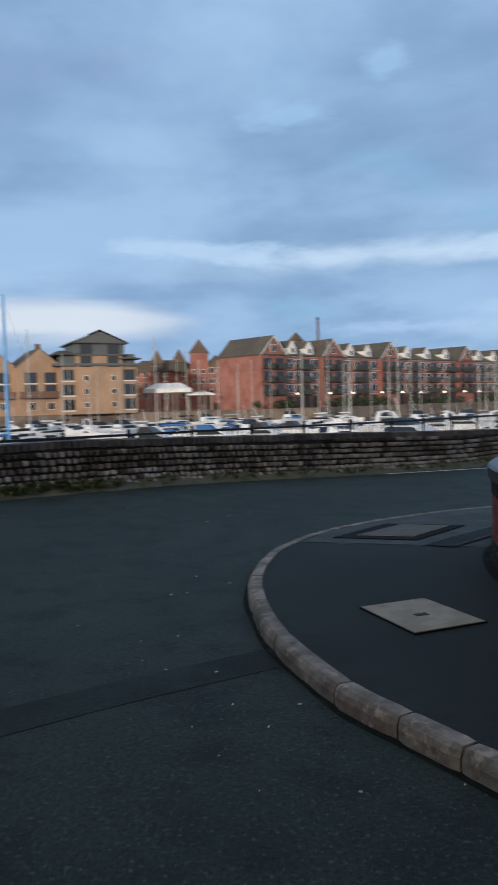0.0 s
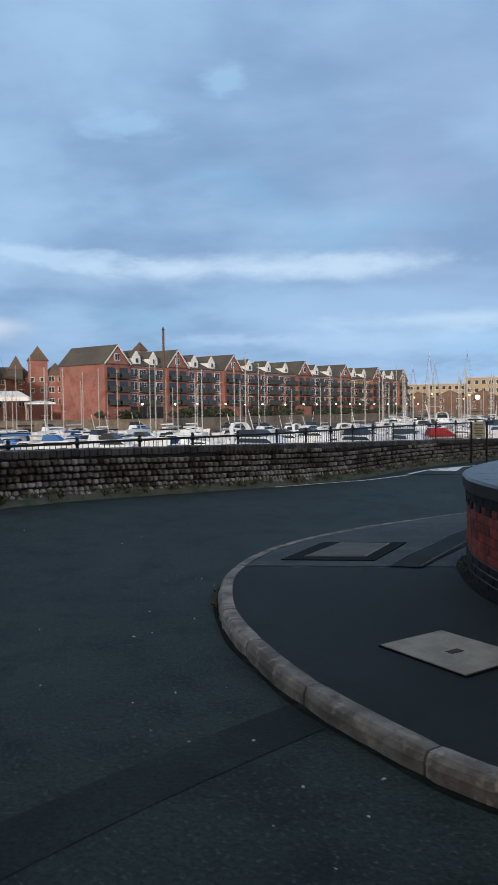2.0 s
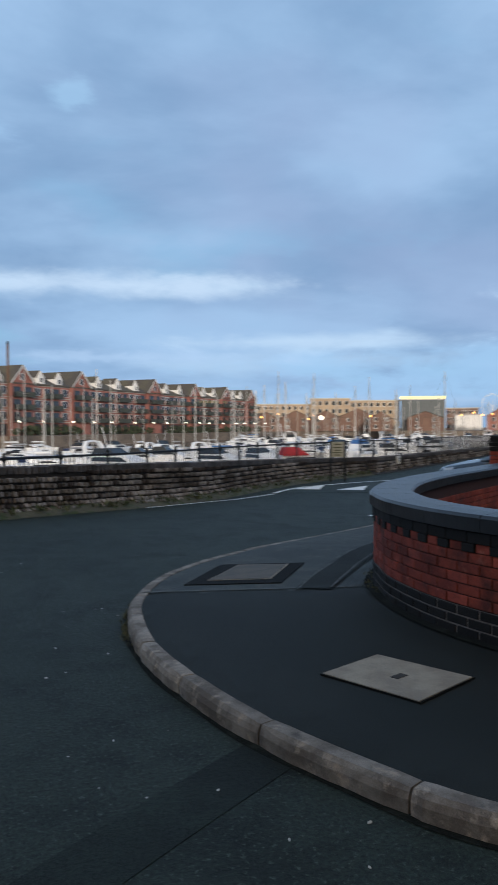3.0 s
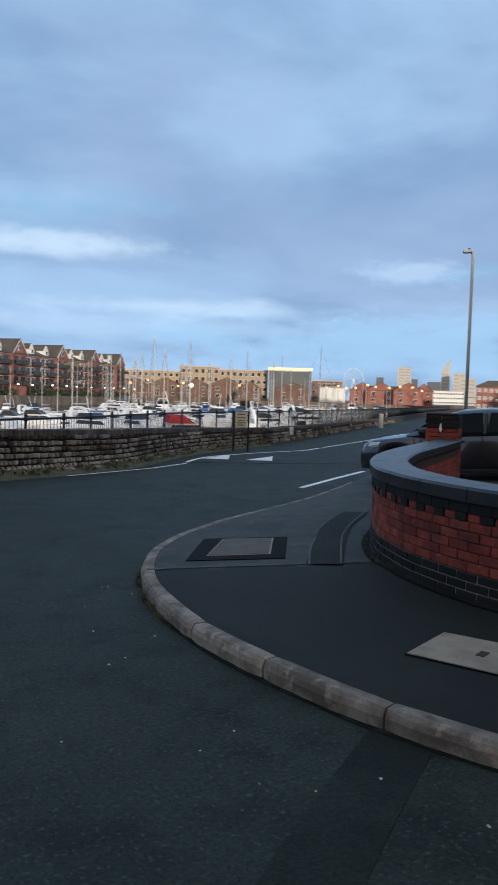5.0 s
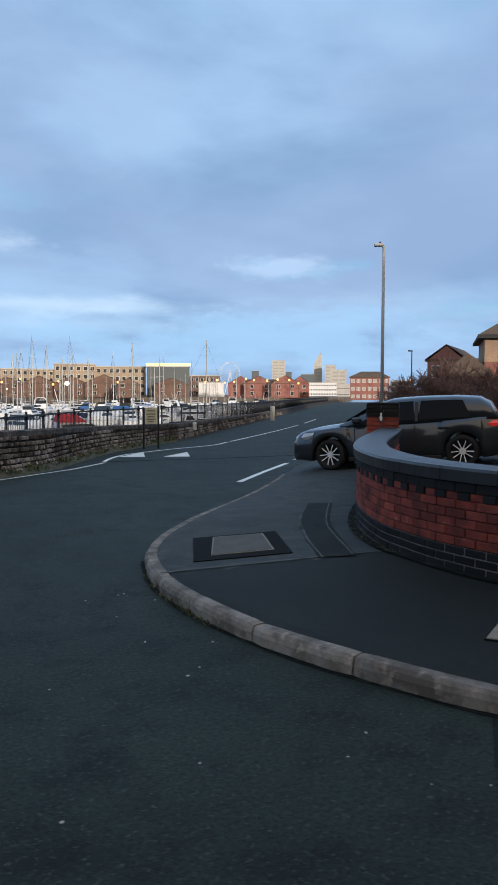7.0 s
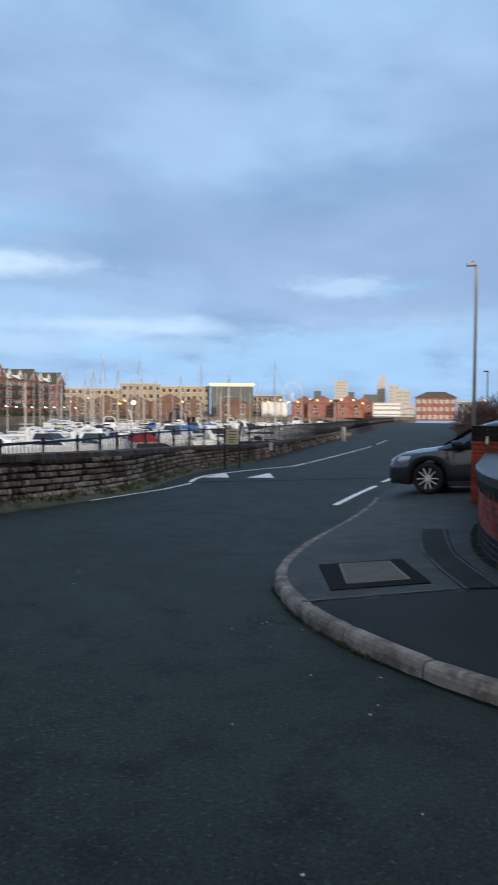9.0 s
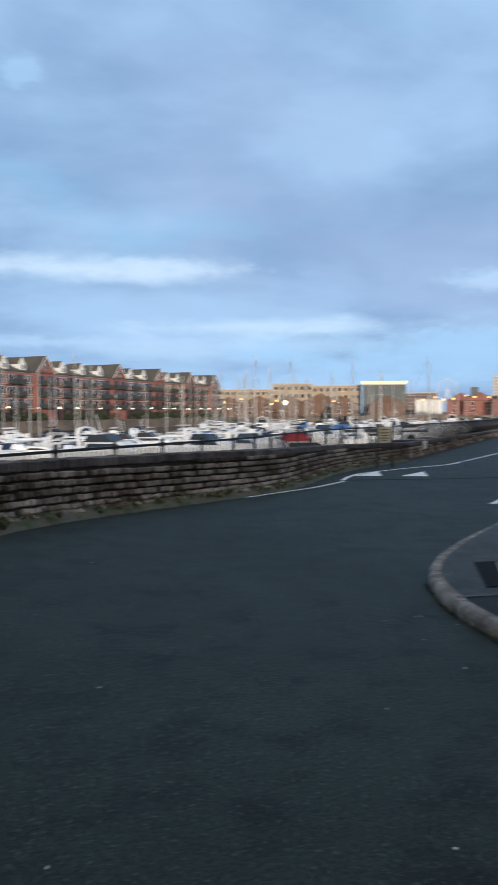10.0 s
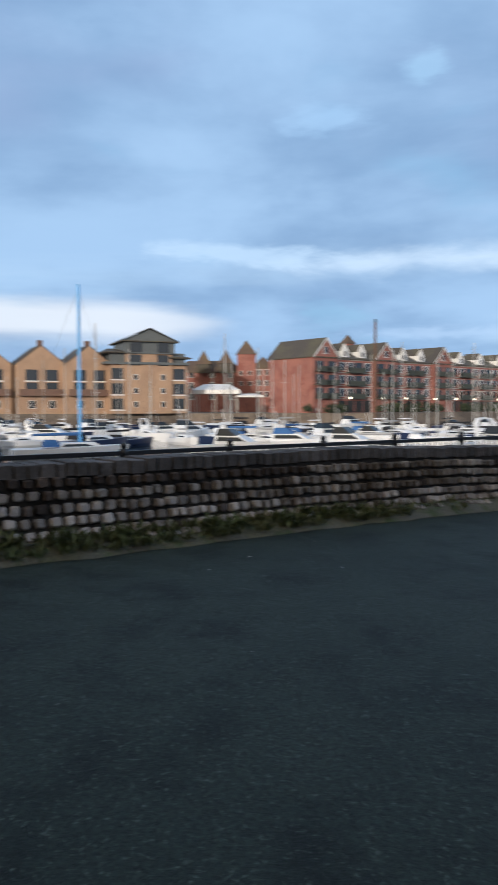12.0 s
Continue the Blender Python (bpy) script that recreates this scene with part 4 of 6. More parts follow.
# ---- white fabric canopy on the quay ----
def quay_canopy():
    x, y = bearing(E1, -12.5, 172)
    t = thing("quay_canopy", "white fabric canopy on poles on the quay", "canopy", frame_at(x, y, 0.3, 84))
    bm = bmesh.new()
    gable_roof(bm, 0, 10, 0, 8, 5.2, 6.6, "x", hip=2.5, t=0.9)
    gable_roof(bm, 9.6, 15.5, 1, 7, 3.9, 4.4, "x", hip=2.0, t=0.35)
    part("fabric", bm, M["white"], t)
    for px, py in ((0.4, 0.4), (5, 0.4), (9.6, 0.4), (15, 1.2), (0.4, 7.6), (9.6, 7.6)):
        bm = bmesh.new()
        tube(bm, (px, py, 0), (px, py, 5.0 if px < 10 else 3.9), 0.12)
        part("pole", bm, M["concrete"], t)


quay_canopy()


# ---- tan brick town houses and corner block ----
def tan_house(az):
    x, y = bearing(E2, az, 157)
    t = thing("town_house", "tan brick gabled quayside house with paired windows and balconies", "house", frame_at(x, y, 0, 56), "tan quayside houses")
    bm = bmesh.new()
    gable_block(bm, -4.9, 4.9, 0, 12, 0.3, 10.3, 14.1, "y")
    part("wall", bm, M["tan_brick"], t)
    bm = bmesh.new()
    gable_roof(bm, -4.9, 4.9, 0.25, 12, 10.4, 14.3, "y", over=0.12)
    part("roof", bm, M["slate"], t)
    bm = bmesh.new()
    box(bm, -0.5, 0.5, 1.2, 2.2, 13.4, 15.2)
    part("chimney", bm, M["brown_brick"], t)
    for wx in (-2.0, 2.0):
        put_window(KIT_DOOR, t, Matrix.Translation((wx, -0.04, 7.0)))
        put_window(KIT_DOOR, t, Matrix.Translation((wx, -0.04, 4.4)))
        put_window(KIT_W, t, Matrix.Translation((wx, -0.04, 1.4)))
        bm = bmesh.new()
        box(bm, wx - 1.3, wx + 1.3, -0.22, 0.0, 6.75, 7.0)
        part("sill", bm, M["white"], t)
    bm = bmesh.new()
    prof = [(0, 3.9), (-1.3, 3.9), (-1.3, 5.25), (-1.2, 5.25), (-1.2, 4.2), (0, 4.2)]
    loft(bm, [[(px, py, pz) for py, pz in prof] for px in (-4.6, 4.6)], caps=True)
    part("balcony", bm, M["brown_brick"], t)


for az in (-26.6, -22.7, -19.25):
    tan_house(az)


def corner_block():
    x, y = bearing(E2, -17.75, 155)
    t = thing("corner_block", "tan brick corner flats with a dark stepped top storey", "apartment block", frame_at(x, y, 0, 60))
    bm = bmesh.new()
    box(bm, 0, 16.2, 0, 14, 0.3, 10.4)
    box(bm, 3.2, 13.0, -0.4, 8, 0.3, 13.4)
    part("wall", bm, M["tan_brick"], t)
    bm = bmesh.new()
    box(bm, -1.2, 16.6, -0.8, 13.5, 10.4, 10.9)
    box(bm, 0.2, 16.0, 0.4, 13, 10.9, 12.9)
    box(bm, 2.8, 13.4, -0.8, 9, 12.6, 15.2)
    gable_block(bm, 2.2, 14.0, -0.9, 9.9, 15.0, 15.2, 17.6, "y")
    part("top_storey", bm, M["lead"], t, "dark grey clad top storey")
    bm = bmesh.new()
    gable_roof(bm, 2.5, 13.7, -1.0, 10, 15.2, 17.9, "y", over=0.5)
    gable_roof(bm, -1.0, 4, -0.6, 13, 12.9, 14.0, "x", hip=2, over=0.2)
    gable_roof(bm, 12.5, 17.0, -0.6, 13, 12.0, 12.9, "x", hip=2, over=0.2)
    part("roof", bm, M["slate"], t)
    for wx, kit in ((1.5, KIT_DOOR), (14.6, KIT_DOOR)):
        for z in (1.2, 4.3, 7.4):
            put_window(kit, t, Matrix.Translation((wx, -0.04, z)))
            bm = bmesh.new()
            box(bm, wx - 1.4, wx + 1.4, -0.25, 0, z - 0.3, z - 0.05)
            part("sill", bm, M["white"], t)
    for wx in (5.2, 11.0):
        for z in (1.6, 4.4, 7.2):
            put_window(KIT_SMALL, t, Matrix.Translation((wx, -0.44, z)))
        put_window(KIT_DOOR, t, Matrix.Translation((wx, -0.44, 10.2)))
        put_window(KIT_DOOR, t, Matrix.Translation((wx, -0.84, 12.9)))


corner_block()


# ---- long beige office range, warehouses and far towers ----
def slab_building(az0, az1, d, top, label, mat, storeys, cols, eye=E3, z0=0.3, depth=14, kit=None, name="office_building", roof=0.0, cat="building", d2=None):
    xa, ya = bearing(eye, az0, d)
    xb, yb = bearing(eye, az1, d2 or d)
    L_ = math.hypot(xb - xa, yb - ya)
    t = thing(name, label, cat, frame_at(xa, ya, 0, math.degrees(math.atan2(xb - xa, yb - ya))))
    bm = bmesh.new()
    box(bm, 0, L_, 0, depth, z0, top)
    part("wall", bm, mat, t)
    if roof:
        bm = bmesh.new()
        gable_roof(bm, 0, L_, 0, depth, top + 0.05, top + roof, "x", hip=min(depth * 0.5, L_ * 0.3), over=0.4)
        part("roof", bm, M["tile"], t)
    else:
        bm = bmesh.new()
        box(bm, -0.3, L_ + 0.3, -0.3, depth + 0.3, top, top + 0.5)
        part("parapet", bm, M["concrete"], t)
    if cols:
        fh = (top - z0) / storeys
        sc = min(fh * 0.55 / 1.6, L_ / cols * 0.6 / 1.5)
        for k in range(cols):
            for f in range(storeys):
                m = Matrix.Translation(((k + 0.5) * L_ / cols, -0.05 * sc, z0 + f * fh + fh * 0.25)) @ Matrix.Diagonal((sc, sc, sc, 1))
                put_window(kit or KIT_FAR, t, m)
    return t, L_


slab_building(17.5, 24.0, 345, 12.5, "long beige stone office range behind the marina", M["beige"], 4, 14, d2=352)
slab_building(24.0, 27.0, 350, 15.0, "taller beige stone centre block of the office range", M["beige"], 4, 6)
slab_building(27.0, 30.7, 352, 14.0, "long beige stone office range behind the marina", M["beige"], 4, 8)
t, L_ = slab_building(30.8, 34.0, 345, 14.0, "dark blue-grey clad building with a glowing yellow parapet", M["lead"], 3, 0)
# the building's yellow-lit top, drawn as an emitting band
bm = bmesh.new()
box(bm, -0.4, L_ + 0.4, -0.4, 0.2, 14.6, 15.7)
part("lit_parapet", bm, M["glow_yellow"], t, "glowing yellow parapet band")
slab_building(34.0, 36.3, 430, 12.0, "brown brick warehouse with small windows", M["brown_brick"], 3, 6)
slab_building(34.7, 36.6, 390, 7.6, "low white-lit hall roof by the water", M["white"], 1, 0, name="hall", cat="hall")


def gable_house(az, d, w, depth, eave, ridge, label, mat, name="warehouse", eye=E3, z0=0.3, turn=0.0, lamps=0, rows=2):
    x, y = bearing(eye, az, d)
    t = thing(name, label, "house" if name == "house" else "warehouse", frame_at(x, y, 0, az + 90 + turn))
    bm = bmesh.new()
    gable_block(bm, -w / 2, w / 2, 0, depth, z0, eave, ridge - 0.15, "y")
    part("wall", bm, mat, t)
    bm = bmesh.new()
    gable_roof(bm, -w / 2, w / 2, 0.2, depth, eave + 0.1, ridge, "y", over=0.25)
    part("roof", bm, M["tile"], t)
    for k in (-1, 1):
        for f in range(rows):
            put_window(KIT_SMALL if name == "house" else KIT_W, t, Matrix.Translation((k * w * 0.24, -0.05, z0 + 1.0 + f * 2.9)))
    return t


def banded_tower(az0, az1, d, top, floors, label):
    """A far pale tower: dark core, a pale slab edge at every other storey and pale corner piers."""
    xa, ya = bearing(E3, az0, d)
    xb, yb = bearing(E3, az1, d)
    w = math.hypot(xb - xa, yb - ya)
    t = thing("tower_block", label, "tower block", frame_at(xa, ya, 0, math.degrees(math.atan2(xb - xa, yb - ya))))
    bm = bmesh.new()
    box(bm, 0, w, 0, 26, 0.3, top)
    part("core", bm, M["pale_pane"], t)
    step = (top - 0.3) / floors
    for k in range(floors):
        bm = bmesh.new()
        box(bm, -0.4, w + 0.4, -0.6, 26.4, 0.3 + k * step + step * 0.45, 0.3 + (k + 1) * step)
        part("spandrel", bm, M["concrete"], t)
    for x in (0, w / 2, w):
        bm = bmesh.new()
        box(bm, x - 1.0, x + 1.0, -0.9, 0.5, 0.3, top + 0.5)
        part("pier", bm, M["concrete"], t)
    return t


def slanted_tower(az0, az1, d, low, high):
    """A far slim tower whose roof slopes up to one side, over a lower shoulder."""
    xa, ya = bearing(E3, az0, d)
    xb, yb = bearing(E3, az1, d)
    w = math.hypot(xb - xa, yb - ya)
    t = thing("tower_block", "slim pale tower with a curved slanting top far away", "tower block", frame_at(xa, ya, 0, math.degrees(math.atan2(xb - xa, yb - ya))))
    edge = [(0, 0.3)] + [(w * k / 6, low + (high - low) * math.sin(math.pi / 2 * k / 6)) for k in range(7)] + [(w, 0.3)]
    bm = bmesh.new()
    loft(bm, [[(x, 0, z) for x, z in edge], [(x, 22, z) for x, z in edge]], caps=True)
    part("wall", bm, M["concrete"], t)
    for k in range(9):
        bm = bmesh.new()
        box(bm, w * 0.12, w * 0.88, -0.5, 0.2, 6 + k * 6.2, 8.4 + k * 6.2)
        part("window_band", bm, M["pale_pane"], t)
    return t


for az, d, w, e, r in ((20.6, 322, 13, 5.5, 8.8), (22.9, 325, 14, 6.0, 9.4), (25.2, 322, 14, 5.8, 9.2), (27.6, 320, 16, 6.2, 10.0), (29.4, 300, 9, 5.2, 8.2), (32.6, 330, 15, 5.8, 8.8)):
    gable_house(az, d, w, 16, e, r, "brown brick gabled warehouse by the marina", M["brown_brick"])
for az, d, w in ((37.9, 330, 11), (39.3, 326, 13), (41.3, 318, 12), (42.4, 330, 8)):
    gable_house(az, d, w, 18, 6.3, 9.8, "red brick gabled warehouse under orange lamps", M["red_brick"])
slab_building(37.0, 42.7, 336, 6.0, "low red brick warehouse range", M["red_brick"], 2, 16, name="warehouse", roof=2.5, cat="warehouse")
banded_tower(40.35, 41.25, 1500, 69, 12, "pale concrete tower block with dark window bands far away")
slab_building(41.35, 41.8, 1700, 52, "slim grey tower far away", M["lead"], 10, 0, name="tower_block", depth=22)
slanted_tower(43.5, 44.1, 1500, 62, 84)
banded_tower(44.35, 45.1, 1450, 58, 9, "pale stepped office block far away")
banded_tower(44.85, 45.9, 1300, 44, 7, "pale lattice-fronted office block far away")
slab_building(42.5, 43.5, 1300, 36, "dark glass office block far away", M["lead"], 8, 0, name="tower_block", depth=30)
slab_building(42.8, 45.2, 620, 11, "long white building on the far waterfront", M["white"], 3, 12, name="office_building", depth=20)
slab_building(38.75, 39.3, 1500, 48, "grey domed office tower far away", M["lead"], 10, 0, name="tower_block", depth=24)
slab_building(45.2, 46.2, 500, 8, "pale low building on the far waterfront", M["concrete"], 2, 6, name="office_building", depth=16)
t, L_ = slab_building(46.2, 49.1, 285, 8.2, "three-storey red brick flats with white windows", M["red_brick"], 3, 7, name="apartment_block", roof=2.2, cat="apartment block", depth=9, z0=-0.4, kit=KIT_PALE)
slab_building(49.2, 50.9, 290, 6.5, "grey-green flats beside the brick block", M["lead"], 3, 4, name="apartment_block", cat="apartment block", depth=9, z0=-0.4)


def ferris_wheel():
    x, y = bearing(E3, 37.1, 900)
    t = thing("ferris_wheel", "tall white ferris wheel far away", "ferris wheel", frame_at(x, y, 0, 37.1 + 60))
    R, c = 14.0, 26.0
    bm = bmesh.new()
    for k in range(36):
        a, b = 2 * math.pi * k / 36, 2 * math.pi * (k + 1) / 36
        for r in (R, R - 1.2):
            tube(bm, (r * math.cos(a), 0, c + r * math.sin(a)), (r * math.cos(b), 0, c + r * math.sin(b)), 0.16, n=4, caps=False)
        if k % 2 == 0:
            tube(bm, (0, 0, c), (R * math.cos(a), 0, c + R * math.sin(a)), 0.08, n=4, caps=False)
    part("wheel", bm, M["white"], t)
    for sgn in (-1, 1):
        bm = bmesh.new()
        tube(bm, (sgn * 8, 0, 0.3), (0, 0, c), 0.4, n=6)
        part("leg", bm, M["white"], t)


ferris_wheel()

# ---- brick houses up the road, on this side of the dock ----
gable_house(53.1, 74, 3.5, 11, 5.0, 6.5, "red brick gabled house among bare trees", M["red_brick"], name="house", z0=-0.6, turn=10)
gable_house(55.2, 84, 7.0, 11, 3.9, 5.6, "brown-roofed brick house among bare trees", M["brown_brick"], name="house", z0=-0.6, turn=80)


def brick_villa():
    x, y = bearing(E3, 55.8, 62)
    t = thing("house", "tall brick house with a dark hipped roof and deep eaves", "house", frame_at(x, y, -0.6, 143))
    bm = bmesh.new()
    box(bm, 0, 12, 0, 10, 0, 4.9)
    part("wall", bm, M["red_brick"], t)
    bm = bmesh.new()
    box(bm, -0.03, 12.03, -0.03, 10.03, 4.9, 6.9)
    part("upper_wall", bm, M["tan_brick"], t, "tan brick upper storey")
    bm = bmesh.new()
    gable_roof(bm, 0, 12, 0, 10, 7.0, 10.2, "x", hip=5, over=0.55)
    part("roof", bm, M["tile"], t)
    bm = bmesh.new()
    box(bm, -0.6, 12.6, -0.62, -0.52, 6.7, 7.0)
    part("gutter", bm, M["dark"], t)
    for z in (1.0, 3.6):
        for wx in (2, 5, 8):
            put_window(KIT_W, t, Matrix.Translation((wx, -0.05, z + 0.9)))
    bm = bmesh.new()
    gable_roof(bm, -3.0, 0.4, -0.5, 6, 4.0, 5.6, "y", over=0.3, hip=1.6)
    part("porch_roof", bm, M["tile"], t)
    bm = bmesh.new()
    box(bm, -2.8, 0.0, -0.2, 6, 0, 3.95)
    part("porch_wall", bm, M["red_brick"], t)


brick_villa()


# ---- unseen blocks added behind and beside the camera: close the place, shade the foreground ----
bm = bmesh.new()
box(bm, -70, 60, -34, -20, -1, 11.5)
tagged(part("shade_block_south", bm, M["brown_brick"]), "unseen brown brick block added to keep the low sun off the foreground", "building", kind="structure")
bm = bmesh.new()
box(bm, 15, 27, -14, 3.5, -1, 8.0)
tagged(part("shade_block_east", bm, M["brown_brick"]), "unseen brown brick block added beside the camera to cut skylight", "building", kind="structure")

# ---- lamps on the quays: small globes on posts ----
def quay_lamp(x, y, z, h, mat, r, label):
    t = thing("quay_lamp", label, "lamp", Matrix.Translation((x, y, z)))
    bm = bmesh.new()
    tube(bm, (0, 0, 0), (0, 0, h), 0.07, 0.05, n=6)
    part("post", bm, M["dark"], t)
    bm = bmesh.new()
    bmesh.ops.create_uvsphere(bm, u_segments=10, v_segments=6, radius=r, matrix=Matrix.Translation((0, 0, h)))
    part("globe", bm, mat, t, "glowing lamp globe", True)


rl = random.Random(21)
for k in range(17):
    u = 6 + k * 9.3 + rl.uniform(-1.5, 1.5)
    fx, fy = -9.4 + u * math.sin(radians(43.2)) + 7.0 * 0.729, 165.8 + u * math.cos(radians(43.2)) - 7.0 * 0.685
    quay_lamp(fx, fy, 0.3, 3.2 + rl.uniform(-0.1, 0.1), M["glow_white"], 0.24, "small white globe lamp lit on the quay")
for az, d, h in ((20.3, 312, 6.0), (21.6, 316, 7.4), (23.9, 312, 5.2), (24.3, 306, 6.4), (36.1, 300, 7.0), (36.7, 306, 6.2), (37.4, 308, 6.5), (38.3, 304, 7.6), (38.9, 312, 7.2), (39.9, 308, 7.0),
                 (40.7, 304, 7.3), (41.6, 306, 7.2), (42.3, 312, 6.0), (35.2, 306, 6.2), (21.0, 330, 5.0), (28.6, 306, 6.1)):
    x, y = bearing(E3, az, d)
    quay_lamp(x, y, 0.3, h, M["glow_sodium"], 0.42, "orange sodium lamp lit beside the warehouses")
x, y = bearing(E3, 24.9, 300)
quay_lamp(x, y, 0.3, 5.5, M["glow_white"], 0.9, "bright white floodlight by the marina")
x, y = bearing(E3, 50.6, 78)
quay_lamp(x, y, -0.4, 3.6, M["glow_sodium"], 0.14, "orange street lamp lit among bare trees")


# ---- boats ----
M["gel"] = material("white_hull", (0.74, 0.76, 0.78), 0.3, grain=0.06, grain_scale=3)
M["navy"] = material("navy_hull", (0.02, 0.035, 0.09), 0.3)
M["canvas_blue"] = material("blue_canvas", (0.04, 0.13, 0.33), 0.9, grain=0.2, grain_scale=8)
M["canvas_black"] = material("black_canvas", (0.015, 0.016, 0.02), 0.9, grain=0.2, grain_scale=8)
M["canvas_grey"] = material("grey_canvas", (0.36, 0.37, 0.38), 0.9, grain=0.2, grain_scale=8)
M["canvas_red"] = material("red_canvas", (0.45, 0.03, 0.04), 0.85, grain=0.2, grain_scale=8)
M["alu"] = material("mast_alloy", (0.45, 0.45, 0.43), 0.5, 0.2)
M["mast_blue"] = material("blue_mast_paint", (0.08, 0.36, 0.75), 0.4)
M["rust"] = material("rusty_pile", (0.13, 0.075, 0.05), 0.9, grain=0.3, grain_scale=6)
M["tint"] = material("tinted_boat_glass", (0.02, 0.025, 0.03), 0.1)
WATER = -2.2


def hull(bm, L_, B, f0, f1, draft=0.25):
    rings = []
    for k in range(9):
        u = k / 8
        w = B / 2 * (1 - max(0.0, (u - 0.35) / 0.65) ** 2.2) * (0.86 + 0.14 * min(u / 0.3, 1))
        w = max(w, 0.03)
        zt = f0 + (f1 - f0) * u ** 1.5
        x = -L_ / 2 + L_ * u
        rings.append([(x, -w, zt), (x - 0.02 * L_ * u, -w * 0.93, zt * 0.4), (x - 0.05 * L_ * u, -w * 0.6, -draft), (x - 0.05 * L_ * u, w * 0.6, -draft), (x - 0.02 * L_ * u, w * 0.93, zt * 0.4), (x, w, zt)])
    loft(bm, rings, caps=True)


def cabin_loft(bm, x0, x1, w0, w1, z0, z1, rake0=0.3, rake1=0.8):
    lo = [(x0, -w0), (x1, -w0 * 0.75), (x1, w0 * 0.75), (x0, w0)]
    hi = [(x0 + rake0, -w1), (x1 - rake1, -w1 * 0.8), (x1 - rake1, w1 * 0.8), (x0 + rake0, w1)]
    loft(bm, [[(x, y, z0) for x, y in lo], [(x, y, z1) for x, y in hi]], caps=True)


def yacht(hull_mat, cover_mat, L_, mast_h, mast_mat=None, label=""):
    t = thing("sailing_yacht", label, "yacht", Matrix.Translation((0, 0, -50)), "moored boats")
    bm = bmesh.new()
    hull(bm, L_, L_ * 0.32, 0.95, 1.25)
    part("hull", bm, hull_mat, t, smooth=False)
    bm = bmesh.new()
    cabin_loft(bm, -L_ * 0.12, L_ * 0.26, L_ * 0.10, L_ * 0.08, 1.0, 1.5)
    part("cabin", bm, M["gel"], t)
    bm = bmesh.new()
    cabin_loft(bm, -L_ * 0.10, L_ * 0.18, L_ * 0.102, L_ * 0.092, 1.15, 1.36)
    part("cabin_window", bm, M["tint"], t)
    bm = bmesh.new()
    cabin_loft(bm, -L_ * 0.24, -L_ * 0.10, L_ * 0.10, L_ * 0.08, 1.15, 1.75, 0.2, 0.4)
    part("sprayhood", bm, cover_mat, t)
    bm = bmesh.new()
    tube(bm, (L_ * 0.07, 0, 1.2), (L_ * 0.07, 0, mast_h), 0.075 if not mast_mat else 0.17, 0.055 if not mast_mat else 0.14, n=8)
    part("mast", bm, mast_mat or M["alu"], t)
    bm = bmesh.new()
    tube(bm, (L_ * 0.06, 0, 2.3), (-L_ * 0.33, 0, 2.25), 0.16, 0.12, n=8)
    part("sail_cover", bm, cover_mat, t)
    for f in (0.45, 0.72):
        bm = bmesh.new()
        tube(bm, (L_ * 0.07, -0.6, mast_h * f), (L_ * 0.07, 0.6, mast_h * f), 0.02, n=5)
        part("spreader", bm, M["alu"], t)
    for dx, dy, zt in ((L_ * 0.49, 0, 1.25), (-L_ * 0.48, 0, 1.0), (L_ * 0.05, L_ * 0.15, 1.05), (L_ * 0.05, -L_ * 0.15, 1.05)):
        bm = bmesh.new()
        tube(bm, (dx, dy, zt), (L_ * 0.07, 0, mast_h * 0.97), 0.009, n=4)
        part("stay", bm, M["dark"], t)
    return t


def cruiser(hull_mat, L_, label, arch=True, canvas=None):
    t = thing("motor_cruiser", label, "motor boat", Matrix.Translation((0, 0, -50)), "moored boats")
    bm = bmesh.new()
    hull(bm, L_, L_ * 0.35, 1.15, 1.75)
    part("hull", bm, hull_mat, t)
    bm = bmesh.new()
    cabin_loft(bm, -L_ * 0.18, L_ * 0.33, L_ * 0.14, L_ * 0.10, 1.3, 2.15, 0.1, 1.6)
    part("cabin", bm, M["gel"], t)
    bm = bmesh.new()
    cabin_loft(bm, -L_ * 0.14, L_ * 0.22, L_ * 0.142, L_ * 0.12, 1.62, 1.98, 0.1, 0.7)
    part("cabin_window", bm, M["tint"], t)
    bm = bmesh.new()
    cabin_loft(bm, -L_ * 0.16, L_ * 0.10, L_ * 0.12, L_ * 0.10, 2.12, 2.75, 0.2, 0.9)
    part("windscreen" if not canvas else "canopy", bm, canvas or M["tint"], t)
    if arch:
        bm = bmesh.new()
        prof = [(-L_ * 0.13, 1.3), (-L_ * 0.115, 2.9), (-L_ * 0.08, 3.35), (0, 3.45), (L_ * 0.08, 3.35), (L_ * 0.115, 2.9), (L_ * 0.13, 1.3)]
        out = [[(-L_ * 0.22 - (z - 1.3) * 0.25 + o, y * k, z + dz) for y, z in prof] for o, k, dz in ((0, 1, 0), (0.45, 1, 0), (0.45, 0.9, -0.12), (0, 0.9, -0.12), (0, 1, 0))]
        loft(bm, out, closed=False)
        part("radar_arch", bm, M["gel"], t)
    bm = bmesh.new()
    tube(bm, (-L_ * 0.1, 0.3, 2.7), (-L_ * 0.16, 0.3, 4.6), 0.03, n=5)
    part("aerial", bm, M["gel"], t)
    bm = bmesh.new()
    box(bm, L_ * 0.1, L_ * 0.46, -0.02, 0.02, 2.2, 2.24)
    for q in (0.14, 0.28, 0.42):
        box(bm, L_ * q - 0.015, L_ * q + 0.015, -0.015, 0.015, 1.6, 2.22)
    part("guard_rail", bm, M["alu"], t)
    return t


